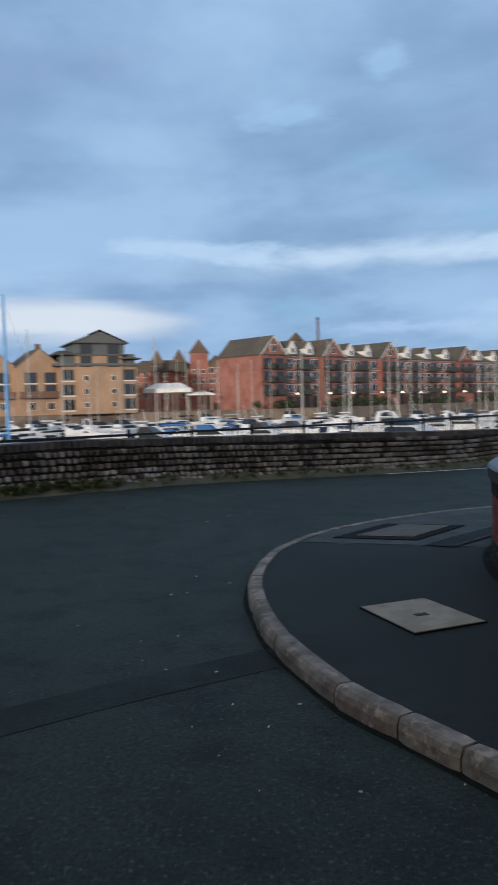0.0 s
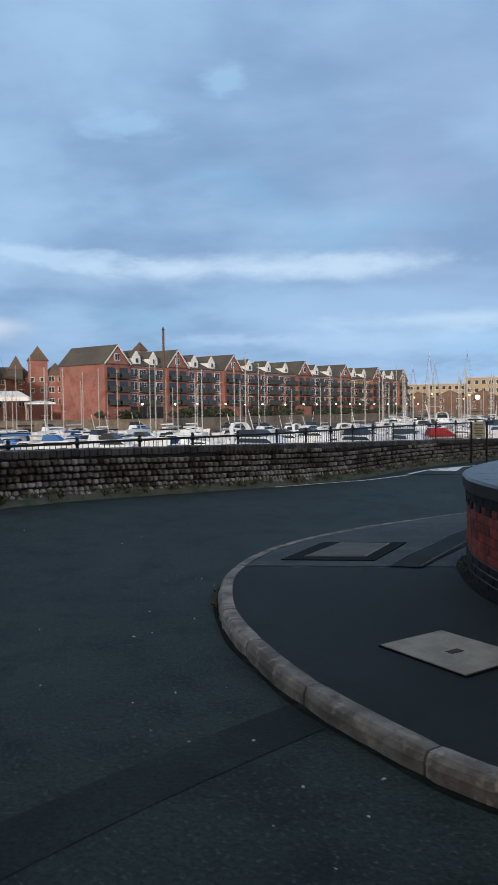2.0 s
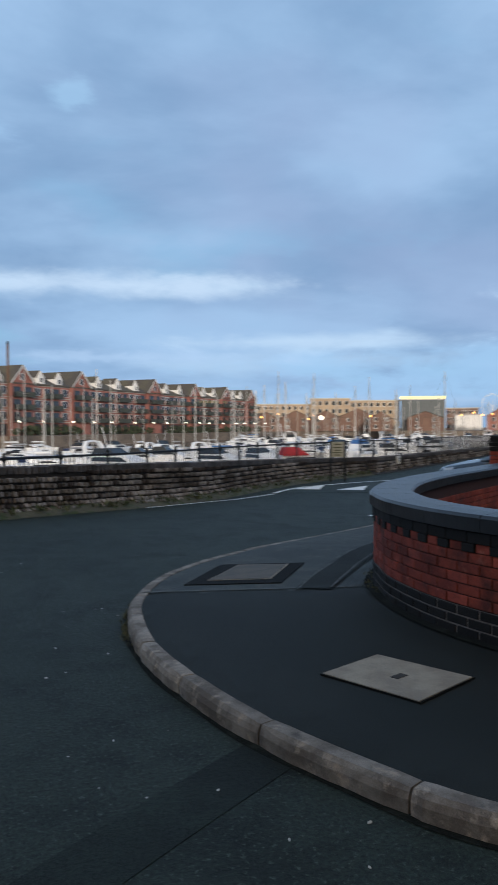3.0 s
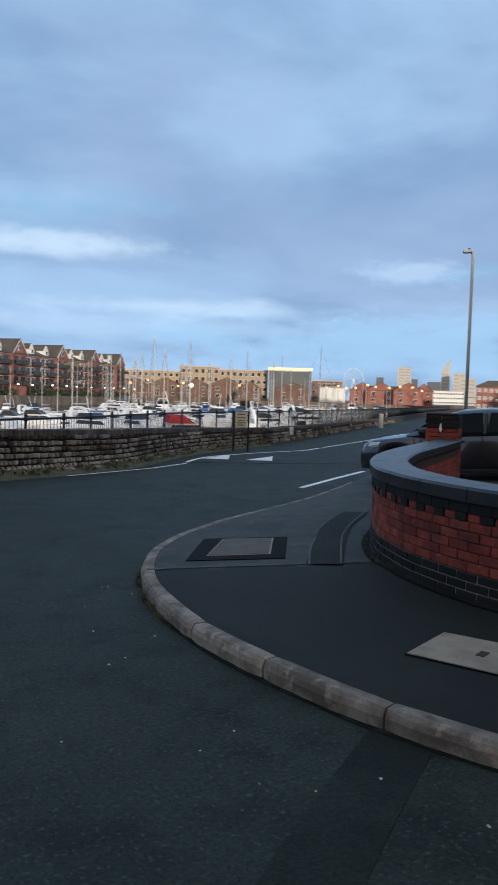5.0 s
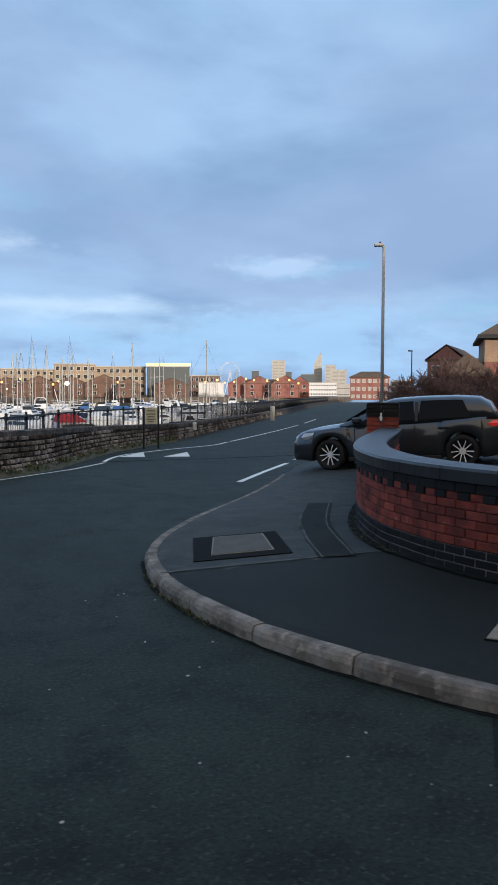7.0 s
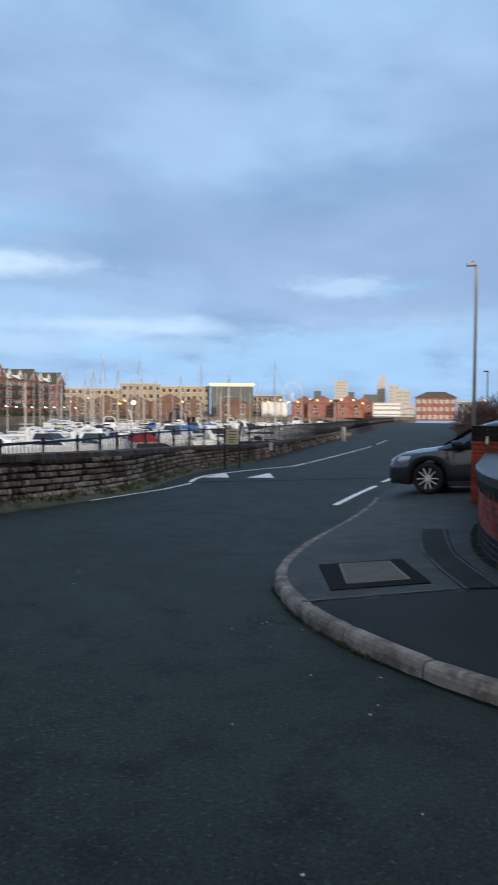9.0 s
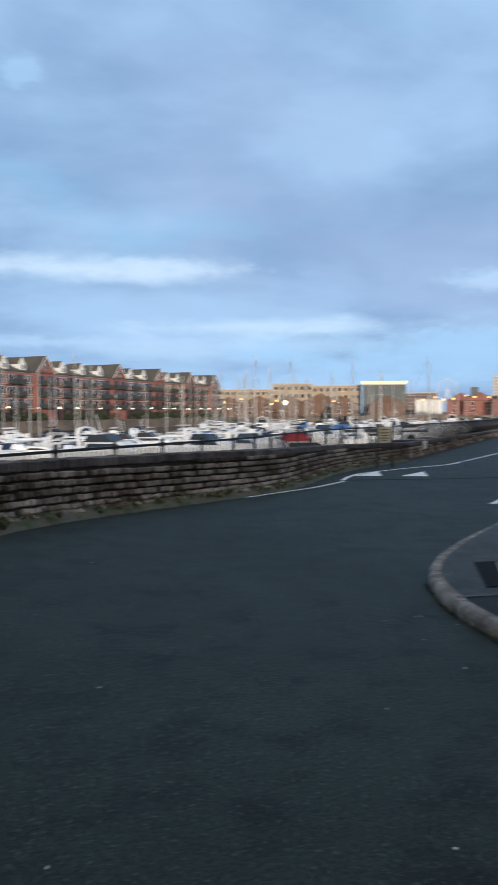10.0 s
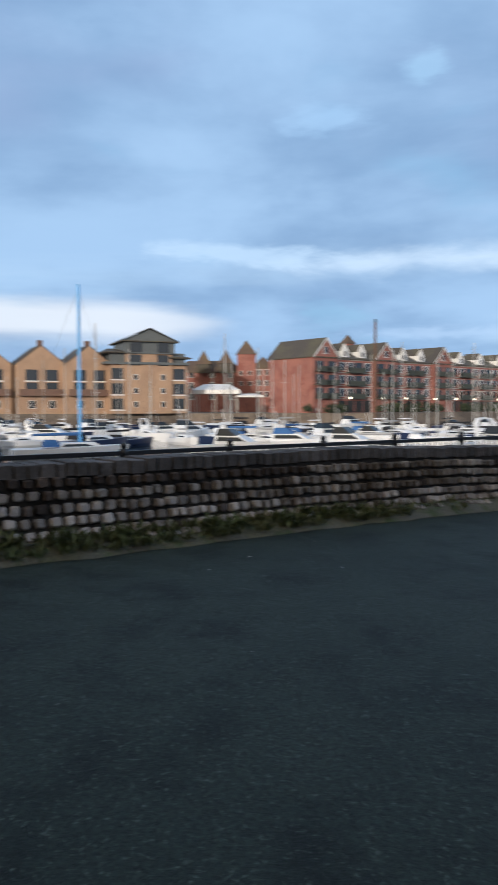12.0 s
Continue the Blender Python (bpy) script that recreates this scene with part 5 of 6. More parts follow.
YACHTS = [yacht(M["gel"], M["canvas_blue"], 9.5, 12.2, label="white sailing yacht with blue canvas covers at its mooring"),
          yacht(M["gel"], M["canvas_grey"], 8.5, 10.8, label="white sailing yacht with pale grey canvas covers at its mooring"),
          yacht(M["navy"], M["canvas_black"], 10.5, 13.6, label="dark blue sailing yacht at its mooring"),
          yacht(M["gel"], M["gel"], 8.0, 9.8, label="small white sailing yacht at its mooring")]
CRUISERS = [cruiser(M["gel"], 10.5, "white motor cruiser with a raked radar arch"),
            cruiser(M["gel"], 8.0, "small white motor boat with a dark windscreen", arch=False),
            cruiser(M["gel"], 9.0, "white motor cruiser under a blue canopy", arch=False, canvas=M["canvas_blue"])]
RED_BOAT = cruiser(M["canvas_red"], 8.5, "motor boat under a bright red cover", arch=False, canvas=M["canvas_red"])
BLUE_YACHT = yacht(M["gel"], M["canvas_blue"], 11.0, 16.3, M["mast_blue"], "white sailing yacht with a pale blue mast")


def moor(ob, eye, az, d, heading, scale=1.0, first=False):
    scale *= 0.80
    x, y = bearing(eye, az, d)
    m = Matrix.Translation((x, y, WATER)) @ Matrix.Rotation(radians(90 - heading), 4, "Z") @ Matrix.Scale(scale, 4)
    if first:
        ob.matrix_basis = m
        return ob
    c = copy_thing(ob, Matrix.Identity(4))
    c.matrix_basis = m
    return c


moor(RED_BOAT, E3, 25.2, 54, 100, 1.15, True)
moor(BLUE_YACHT, E2, -20.6, 58, 60, 1.0, True)
moor(CRUISERS[0], E1, 7.9, 60, 140, 1.1, True)
moor(CRUISERS[0], E1, 15.6, 66, 150, 1.0)
moor(CRUISERS[0], E1, 19.0, 70, 175, 0.95)
moor(CRUISERS[1], E1, -3.1, 64, 120, 1.0, True)
moor(CRUISERS[2], E1, -7.3, 66, 100, 0.95, True)
moor(CRUISERS[1], E1, -11.6, 60, 110, 1.0)
moor(CRUISERS[0], E1, 11.9, 82, 130, 0.9)
moor(CRUISERS[0], E2, -22.5, 84, 90, 0.9)
moor(CRUISERS[1], E2, -13.8, 92, 60, 0.95)
moor(CRUISERS[0], E3, 33.5, 120, 80, 1.1)
moor(CRUISERS[2], E3, 29.0, 96, 70, 1.1)
moor(CRUISERS[0], E3, 31.2, 88, 100, 0.95)
moor(YACHTS[0], E1, -9.4, 78, 100, 1.0, True)
moor(YACHTS[1], E1, -0.4, 62, 95, 0.95, True)
moor(YACHTS[2], E1, 6.6, 96, 120, 1.05, True)
moor(YACHTS[3], E1, 3.2, 70, 110, 1.0, True)
rb = random.Random(12)
FLEET = [YACHTS[0], YACHTS[1], YACHTS[1], YACHTS[1], YACHTS[2], YACHTS[2], YACHTS[3], YACHTS[3], YACHTS[3], CRUISERS[0], CRUISERS[1], CRUISERS[1]]
for d, step in ((76, 3.6), (92, 3.0), (108, 2.6), (128, 2.2)):
    az = -29.0
    while az < 20.5:
        a = az + rb.uniform(-0.5, 0.5)
        kind = rb.choice(FLEET)
        moor(kind, E1, a, d + rb.uniform(-4, 4), rb.choice((43, 133, 223)) + rb.uniform(-12, 12), rb.uniform(0.85, 1.1))
        az += step * rb.uniform(0.75, 1.3)
for d, step in ((92, 2.0), (118, 1.6), (150, 1.3), (190, 1.1), (235, 1.1)):
    az = 19.0
    while az < (36.0 if d < 150 else 41.0):
        kind = rb.choice(FLEET)
        moor(kind, E3, az + rb.uniform(-0.4, 0.4), d + rb.uniform(-7, 7), rb.choice((43, 133, 223)) + rb.uniform(-12, 12), rb.uniform(0.9, 1.2))
        az += step * rb.uniform(0.7, 1.3)


def mooring_pile():
    x, y = bearing(E1, 0.82, 150)
    t = thing("mooring_pile", "tall rusty brown pile with a small cap by the quay", "pile", Matrix.Translation((x, y, -5.5)))
    bm = bmesh.new()
    tube(bm, (0, 0, 0), (0, 0, 23.4), 0.25, 0.22, n=10)
    part("shaft", bm, M["rust"], t)
    bm = bmesh.new()
    tube(bm, (0, 0, 23.4), (0, 0, 24.0), 0.30, 0.14, n=10)
    part("cap", bm, M["dark"], t)


mooring_pile()


# hedge and shrubs at the foot of the apartment block
def leaf_clump(bm, c, r, n, rnd, size):
    for _ in range(n):
        v = Vector((rnd.gauss(0, 1), rnd.gauss(0, 1), rnd.gauss(0, 1))).normalized() * r * rnd.uniform(0.55, 1.05)
        p = Vector(c) + Vector((v.x, v.y, v.z * 0.8))
        q = Euler((rnd.uniform(0, 6), rnd.uniform(0, 6), rnd.uniform(0, 6))).to_matrix()
        s = size * rnd.uniform(0.6, 1.3)
        bm.faces.new([bm.verts.new(p + q @ Vector(w)) for w in ((-s, 0, 0), (0, -s * 0.5, 0), (s, 0, 0), (0, s * 0.5, 0))])


bm = bmesh.new()
rh = random.Random(3)
for k in range(70):
    u = rh.uniform(-6, 158)
    fx, fy = -9.4 + u * math.sin(radians(43.2)) + rh.uniform(1.8, 4) * 0.729, 165.8 + u * math.cos(radians(43.2)) - rh.uniform(1.8, 4) * 0.685
    leaf_clump(bm, (fx, fy, 1.3), rh.uniform(0.9, 1.9), 60, rh, 0.45)
tagged(part("hedge", bm, M["hedge"]), "dark evergreen shrubs along the foot of the apartment block", "hedge", kind="stuff")


# ---- street lamp, sign, plates ----
M["galv"] = material("galvanised_steel", (0.50, 0.50, 0.48), 0.6, 0.0, grain=0.15, grain_scale=20)
M["sign_face"] = material("cream_sign_face", (0.60, 0.57, 0.44), 0.6, grain=0.1, grain_scale=15, stain=(0.42, 0.40, 0.30), stain_scale=6)
M["sign_ink"] = material("olive_sign_ink", (0.16, 0.16, 0.09), 0.7)


def street_lamp():
    x, y = bearing(E3, 48.14, 21.7)
    g = 0.05
    t = thing("street_lamp", "tall grey galvanised street lamp with a small flat head", "street lamp", Matrix.Translation((x, y, g)))
    bm = bmesh.new()
    tube(bm, (0, 0, 0), (0, 0, 1.2), 0.07, n=12)
    part("base", bm, M["galv"], t, smooth=True)
    bm = bmesh.new()
    tube(bm, (0, 0, 1.2), (0, 0, 5.83), 0.052, 0.04, n=12)
    part("column", bm, M["galv"], t, smooth=True)
    bm = bmesh.new()
    d = Vector((-math.cos(radians(48)), math.sin(radians(48)), 0))
    tube(bm, (0, 0, 5.80), d * 0.08 + Vector((0, 0, 5.87)), 0.03, n=8)
    part("bracket", bm, M["galv"], t)
    bm = bmesh.new()
    box(bm, 0.0, 0.27, -0.09, 0.09, 5.83, 5.91, chamfer=0.02)
    h = part("lantern", bm, M["galv"], t)
    h.matrix_basis = Matrix.Rotation(math.atan2(d.y, d.x), 4, "Z")
    bm = bmesh.new()
    tube(bm, (0.1, 0, 5.91), (0.1, 0, 5.96), 0.025, n=8)
    c = part("photocell", bm, M["dark"], t)
    c.matrix_basis = Matrix.Rotation(math.atan2(d.y, d.x), 4, "Z")
    x, y = bearing(E3, 50.6, 60)
    t2 = thing("street_lamp", "dark street lamp among bare trees", "street lamp", Matrix.Translation((x, y, -0.6)))
    bm = bmesh.new()
    tube(bm, (0, 0, 0), (0, 0, 5.7), 0.06, 0.04, n=8)
    part("column", bm, M["dark"], t2)
    bm = bmesh.new()
    box(bm, -0.4, 0.05, -0.08, 0.08, 5.65, 5.75, chamfer=0.03)
    part("lantern", bm, M["dark"], t2)


street_lamp()


def notice_board():
    x, y = bearing(E3, 30.75, 27.9)
    g = road_z(x, y)
    t = thing("notice_board", "weathered cream notice board on two dark posts by the wall", "sign", frame_at(x, y, 0, 30.75 + 90))
    for o in (-0.27, 0.27):
        bm = bmesh.new()
        tube(bm, (o, 0.05, g - 0.02), (o, 0.05, 1.22), 0.038, n=8)
        part("post", bm, M["iron"], t)
    bm = bmesh.new()
    box(bm, -0.225, 0.225, 0.0, 0.03, 0.62, 1.2, chamfer=0.008)
    board = part("board", bm, M["sign_face"], t)
    for z, w in ((1.10, 0.30), (0.98, 0.34), (0.88, 0.26), (0.79, 0.32), (0.70, 0.2)):
        bm = bmesh.new()
        box(bm, -w / 2, w / 2, -0.004, 0.001, z - 0.02, z + 0.02)
        part("text_bar", bm, M["sign_ink"], board)


notice_board()


def wall_plate():
    sx, sd = WALL_N.near(19.2, 30.7)
    x, y, hd = WALL_N.at(sx, 0.26)
    t = thing("wall_plate", "small white square notice plate fixed to the low wall", "sign", Matrix.Translation((x, y, road_z(x, y) + 0.52)) @ Matrix.Rotation(hd, 4, "Z"))
    bm = bmesh.new()
    box(bm, -0.2, 0.2, -0.05, 0.06, -0.18, 0.18, chamfer=0.006)
    p = part("plate", bm, M["white"], t)
    for z in (0.06, -0.03, -0.1):
        bm = bmesh.new()
        box(bm, -0.12, 0.12, -0.055, -0.049, z - 0.015, z + 0.015)
        part("text_bar", bm, M["sign_ink"], p)
    x, y = bearing(E3, 40.2, 61)
    t = thing("marker_post", "pale squat marker post on the low wall", "post", Matrix.Translation((x, y, -0.6)))
    bm = bmesh.new()
    box(bm, -0.14, 0.14, -0.14, 0.14, 0, 1.35, chamfer=0.03)
    part("shaft", bm, M["concrete"], t)


wall_plate()

# ---- parked cars on the forecourt ----
M["car_grey"] = material("dark_grey_metallic_paint", (0.048, 0.055, 0.064), 0.28, 0.6, coat=1.0)
M["car_white"] = material("pale_car_paint", (0.55, 0.57, 0.60), 0.3, 0.1, coat=1.0)
M["rubber"] = material("tyre_rubber", (0.012, 0.012, 0.012), 0.85, grain=0.2, grain_scale=40)
M["rim"] = material("machined_alloy", (0.85, 0.85, 0.85), 0.35, 0.15)
M["rim_dark"] = material("dark_alloy", (0.03, 0.03, 0.032), 0.4, 0.5)
M["trim"] = material("black_plastic_trim", (0.012, 0.012, 0.013), 0.5)
M["car_glass"] = material("car_glass", (0.004, 0.005, 0.006), 0.06, spec=0.12)
M["tail"] = material("red_tail_lamp", (0.45, 0.01, 0.015), 0.2, emit=(1.0, 0.05, 0.05), emit_power=0.25, coat=1.0)
M["head"] = material("headlamp_glass", (0.50, 0.52, 0.55), 0.12, coat=1.0)


def wheel_meshes():
    R = 0.325
    bm = bmesh.new()
    prof = [(0.225, -0.09), (0.24, -0.11), (R - 0.03, -0.11), (R, -0.075), (R, 0.075), (R - 0.03, 0.11), (0.24, 0.11), (0.225, 0.09)]
    n = 36
    rings = [[(r * math.cos(2 * math.pi * k / n), y, r * math.sin(2 * math.pi * k / n)) for r, y in prof] for k in range(n)]
    loft(bm, rings + [rings[0]], closed=True)
    bmesh.ops.remove_doubles(bm, verts=bm.verts, dist=1e-4)
    tyre = mesh_of("tyre", bm, M["rubber"], True)
    bm = bmesh.new()
    prof = [(0.235, -0.105), (0.222, -0.10), (0.215, -0.03), (0.05, -0.02), (0.05, 0.06), (0.232, 0.09)]
    rings = [[(r * math.cos(2 * math.pi * k / n), y, r * math.sin(2 * math.pi * k / n)) for r, y in prof] for k in range(n)]
    loft(bm, rings + [rings[0]], closed=False)
    rim = mesh_of("rim", bm, M["rim_dark"], True)
    bm = bmesh.new()
    for sgn in (-1, 1):
        pts = [(0.04, sgn * 0.016 - 0.010), (0.224, sgn * 0.062 - 0.011), (0.224, sgn * 0.062 + 0.011), (0.04, sgn * 0.016 + 0.010)]
        lo = [bm.verts.new((r, -0.075, w)) for r, w in pts]
        hi = [bm.verts.new((r, -0.10 if r > 0.1 else -0.085, w)) for r, w in pts]
        bm.faces.new(hi)
        bm.faces.new(lo[::-1])
        for k in range(4):
            bm.faces.new((lo[k], lo[(k + 1) % 4], hi[(k + 1) % 4], hi[k]))
    spoke = mesh_of("spoke", bm, M["rim"])
    bm = bmesh.new()
    tube(bm, (0, -0.09, 0), (0, -0.03, 0), 0.055, 0.07, n=14)
    hub = mesh_of("hub", bm, M["rim"])
    return tyre, rim, spoke, hub


TYRE, RIM, SPOKE, HUB = wheel_meshes()


def hatchback(paint, label, m):
    """A five-door hatchback, nose along +x, wheels at x = +-1.335, standing on z = 0."""
    t = thing("car", label, "car", m)
    XF, XR, WB = 2.16, -2.16, 1.335
    R_arch = 0.375

    def top(x):
        pts = [(-2.16, 0.86), (-2.08, 1.0), (-1.95, 1.02), (-1.2, 0.985), (0.0, 0.955), (0.75, 0.94), (1.1, 0.925), (1.6, 0.875), (1.95, 0.81), (2.09, 0.755), (2.16, 0.63)]
        for (a, za), (b, zb) in zip(pts, pts[1:]):
            if x <= b:
                return za + (zb - za) * (x - a) / (b - a)
        return pts[-1][1]

    def half(x):
        return 0.90 - 0.16 * max(0.0, (x - 1.45) / 0.71) ** 2 - 0.13 * max(0.0, (-x - 1.55) / 0.61) ** 2

    def bottom(x):
        z = 0.20 + 0.06 * max(0.0, (abs(x) - 1.8) / 0.36)
        for c in (WB, -WB):
            dx = x - c
            if abs(dx) < R_arch:
                z = max(z, 0.325 + math.sqrt(R_arch ** 2 - dx * dx))
        return z

    xs = sorted(set([round(v, 3) for v in np.linspace(XR, XF, 34)] + [c + R_arch * math.cos(a) * k for c in (WB, -WB) for a in np.linspace(0.02, math.pi - 0.02, 15) for k in (1, 1.004)]))
    bm = bmesh.new()
    rings = []
    for x in xs:
        w, zt, zb = half(x), top(x), bottom(x)
        side = [(w * 0.97, zb), (w * 1.0, zb + (zt - zb) * 0.30), (w * 1.005, zb + (zt - zb) * 0.55), (w * 0.975, zb + (zt - zb) * 0.84), (w * 0.93, zt - 0.03), (w * 0.80, zt + 0.015), (w * 0.3, zt + 0.04)]
        rings.append([(x, y, z) for y, z in side] + [(x, -y, z) for y, z in side[::-1]])
    loft(bm, rings, caps=True)
    body = part("body", bm, paint, t, smooth=True)
    # cabin: pillars and roof in paint
    stations = [(-2.02, 0.99, 1.00, 0.80, 0.74), (-1.88, 0.98, 1.27, 0.83, 0.66), (-1.68, 0.98, 1.385, 0.84, 0.62), (-1.2, 0.97, 1.432, 0.85, 0.61), (-0.5, 0.955, 1.445, 0.86, 0.61),
                (0.05, 0.95, 1.43, 0.86, 0.60), (0.35, 0.945, 1.36, 0.86, 0.61), (0.8, 0.935, 1.13, 0.86, 0.68), (1.12, 0.93, 0.95, 0.84, 0.78)]
    bm = bmesh.new()
    rings = []
    for x, zb, zt, wb, wt in stations:
        rings.append([(x, wb, zb - 0.04), (x, (wb * 0.35 + wt * 0.65), zb + (zt - zb) * 0.62), (x, wt, zt - 0.05), (x, wt * 0.7, zt - 0.005), (x, wt * 0.25, zt + 0.012),
                      (x, -wt * 0.25, zt + 0.012), (x, -wt * 0.7, zt - 0.005), (x, -wt, zt - 0.05), (x, -(wb * 0.35 + wt * 0.65), zb + (zt - zb) * 0.62), (x, -wb, zb - 0.04)])
    loft(bm, rings, caps=True)
    part("roof", bm, paint, t, smooth=True)

    def cabin_side(x, k):
        """Half width and height on the cabin side, k from the belt (0) to the roof edge (1)."""
        for a, b in zip(stations, stations[1:]):
            if x <= b[0]:
                f = (x - a[0]) / (b[0] - a[0])
                _, zb, zt, wb, wt = [p + (q - p) * f for p, q in zip(a, b)]
                break
        z = zb + (zt - 0.05 - zb) * k
        kk = (z - zb) / max(zt - zb, 0.01)
        w = wb + (wb * 0.35 + wt * 0.65 - wb) * min(kk / 0.62, 1) if kk < 0.62 else (wb * 0.35 + wt * 0.65) + (wt - wb * 0.35 - wt * 0.65) * min((kk - 0.62) / 0.3, 1)
        return w, z

    def side_glass(name, x0, x1, parent, sgn, cut0=0.0, cut1=0.0):
        bm = bmesh.new()
        rows = []
        for j in range(5):
            k = 0.06 + 0.86 * j / 4
            row = []
            for i in range(7):
                u = i / 6
                x = (x0 + cut0 * j / 4) + ((x1 - cut1 * j / 4) - (x0 + cut0 * j / 4)) * u
                w, z = cabin_side(x, k)
                row.append((x, sgn * (w + 0.012), z))
            rows.append(row)
        loft(bm, rows, closed=False)
        part(name, bm, M["car_glass"], parent, "dark tinted side window")

    for sgn in (-1, 1):
        side_glass("rear_window_glass", -1.52, -0.50, t, sgn, 0.16, 0.04)
        side_glass("front_window_glass", -0.42, 0.78, t, sgn, 0.03, 0.66)
        bm = bmesh.new()
        box(bm, -0.49, -0.43, -0.006, 0.006, 0.95, 1.38)
        p = part("pillar_trim", bm, M["trim"], t)
        p.matrix_basis = Matrix.Translation((0, sgn * 0.86, 0)) @ Matrix.Translation((0, 0, 0.95)) @ Matrix.Rotation(sgn * 0.42, 4, "X") @ Matrix.Translation((0, 0, -0.95))
        # sills, handles, mirror
        bm = bmesh.new()
        box(bm, -0.95, 0.95, sgn * 0.84 - 0.05, sgn * 0.84 + 0.05, 0.17, 0.27, chamfer=0.02)
        part("sill", bm, M["trim"], t)
        for hx in (-1.0, 0.05):
            bm = bmesh.new()
            box(bm, hx - 0.12, hx + 0.12, sgn * 0.905 - 0.018, sgn * 0.905 + 0.018, 0.785, 0.825, chamfer=0.012)
            part("door_handle", bm, M["trim"], t)
        bm = bmesh.new()
        box(bm, 0.62, 0.82, sgn * 0.97 - 0.09, sgn * 0.97 + 0.09, 0.95, 1.09, chamfer=0.04)
        part("wing_mirror", bm, paint, t)
        for dx in (-0.42, 0.80):
            bm = bmesh.new()
            box(bm, dx - 0.004, dx + 0.004, sgn * 0.9 - 0.012, sgn * 0.9 + 0.008, 0.36, 0.90)
            part("door_gap", bm, M["trim"], t)
        bm = bmesh.new()
        loft(bm, [[(2.14, sgn * 0.50, 0.63), (1.92, sgn * 0.82, 0.64), (1.70, sgn * 0.895, 0.70)], [(2.17, sgn * 0.52, 0.69), (1.94, sgn * 0.845, 0.70), (1.68, sgn * 0.905, 0.745)],
                  [(2.12, sgn * 0.54, 0.745), (1.90, sgn * 0.80, 0.785), (1.66, sgn * 0.875, 0.80)]], closed=False)
        part("headlamp", bm, M["head"], t, "clear headlamp")
        bm = bmesh.new()
        loft(bm, [[(-1.86, sgn * 0.868, 0.81), (-2.02, sgn * 0.83, 0.80), (-2.17, sgn * 0.6, 0.80)], [(-1.84, sgn * 0.885, 0.86), (-2.05, sgn * 0.845, 0.86), (-2.195, sgn * 0.6, 0.86)],
                  [(-1.93, sgn * 0.845, 0.915), (-2.04, sgn * 0.81, 0.915), (-2.16, sgn * 0.6, 0.91)]], closed=False)
        part("tail_lamp", bm, M["tail"], t, "red tail lamp")
    # windscreen and rear screen lie on the cabin ends
    bm = bmesh.new()
    loft(bm, [[(1.06, y, 0.985) for y in (-0.72, -0.3, 0.3, 0.72)], [(0.42, y, 1.345) for y in (-0.58, -0.25, 0.25, 0.58)]], closed=False)
    part("windscreen", bm, M["car_glass"], t)
    bm = bmesh.new()
    loft(bm, [[(-2.03, y, 1.03) for y in (-0.66, -0.3, 0.3, 0.66)], [(-1.70, y, 1.345) for y in (-0.56, -0.25, 0.25, 0.56)]], closed=False)
    part("rear_screen", bm, M["car_glass"], t)
    bm = bmesh.new()
    box(bm, 1.98, 2.178, -0.66, 0.66, 0.22, 0.46, chamfer=0.03)
    part("lower_grille", bm, M["trim"], t)
    for sgn in (-1, 1):
        bm = bmesh.new()
        box(bm, 2.10, 2.165, sgn * 0.18 - 0.15, sgn * 0.18 + 0.15, 0.5, 0.64, chamfer=0.02)
        part("grille", bm, M["trim"], t)
    bm = bmesh.new()
    box(bm, -2.19, -2.02, -0.72, 0.72, 0.24, 0.45, chamfer=0.03)
    part("rear_bumper_trim", bm, M["trim"], t)
    bm = bmesh.new()
    box(bm, -1.9, 1.9, -0.72, 0.72, 0.21, 0.5)
    part("underbody", bm, M["trim"], t)
    for cx in (WB, -WB):
        for sgn in (-1, 1):
            turn = Matrix.Rotation(radians(-8 if cx > 0 else 0), 4, "Z") @ (Matrix.Identity(4) if sgn < 0 else Matrix.Rotation(math.pi, 4, "Z"))
            bm = bmesh.new()
            tube(bm, (0, 0.0, 0), (0, 0.14, 0), 0.13, n=16)
            w = part("wheel", bm, M["rim_dark"], t)
            w.matrix_basis = Matrix.Translation((cx, sgn * 0.775, 0.325)) @ turn
            piece("tyre", TYRE, w, Matrix.Identity(4))
            piece("rim", RIM, w, Matrix.Identity(4))
            piece("hub", HUB, w, Matrix.Identity(4))
            for k in range(5):
                piece("spoke", SPOKE, w, Matrix.Rotation(2 * math.pi * k / 5 + 0.3, 4, "Y"))
    return t


def stand_car(front, rear, zf, zr):
    """The pose of a car from the places of its nearer front and rear wheel centres on the ground."""
    f, r = Vector((*front, zf)), Vector((*rear, zr))
    ax = (f - r).normalized()
    side = Vector((0, 0, 1)).cross(ax).normalized()
    up = ax.cross(side)
    mid = (f + r) / 2 + side * -0.81 * CAR_SIDE
    m = Matrix((ax, side, up)).transposed().to_4x4()
    m.translation = mid
    return m


CAR_SIDE = 1
fx, fy = bearing(E3, 44.2, 16.6)
rx_, ry_ = bearing(E3, 54.15, 16.1)
hatchback(M["car_grey"], "dark grey metallic hatchback parked nose out on the forecourt", stand_car((fx, fy), (rx_, ry_), foot_z(fx, fy), foot_z(rx_, ry_)) @ Matrix.Scale(1.05, 4))
fx, fy = bearing(E3, 58.0, 20.5)
hatchback(M["car_white"], "pale silver hatchback parked behind the grey one", Matrix.Translation((fx + 1.2, fy - 1.2, 0.42)) @ Matrix.Rotation(radians(122), 4, "Z"))


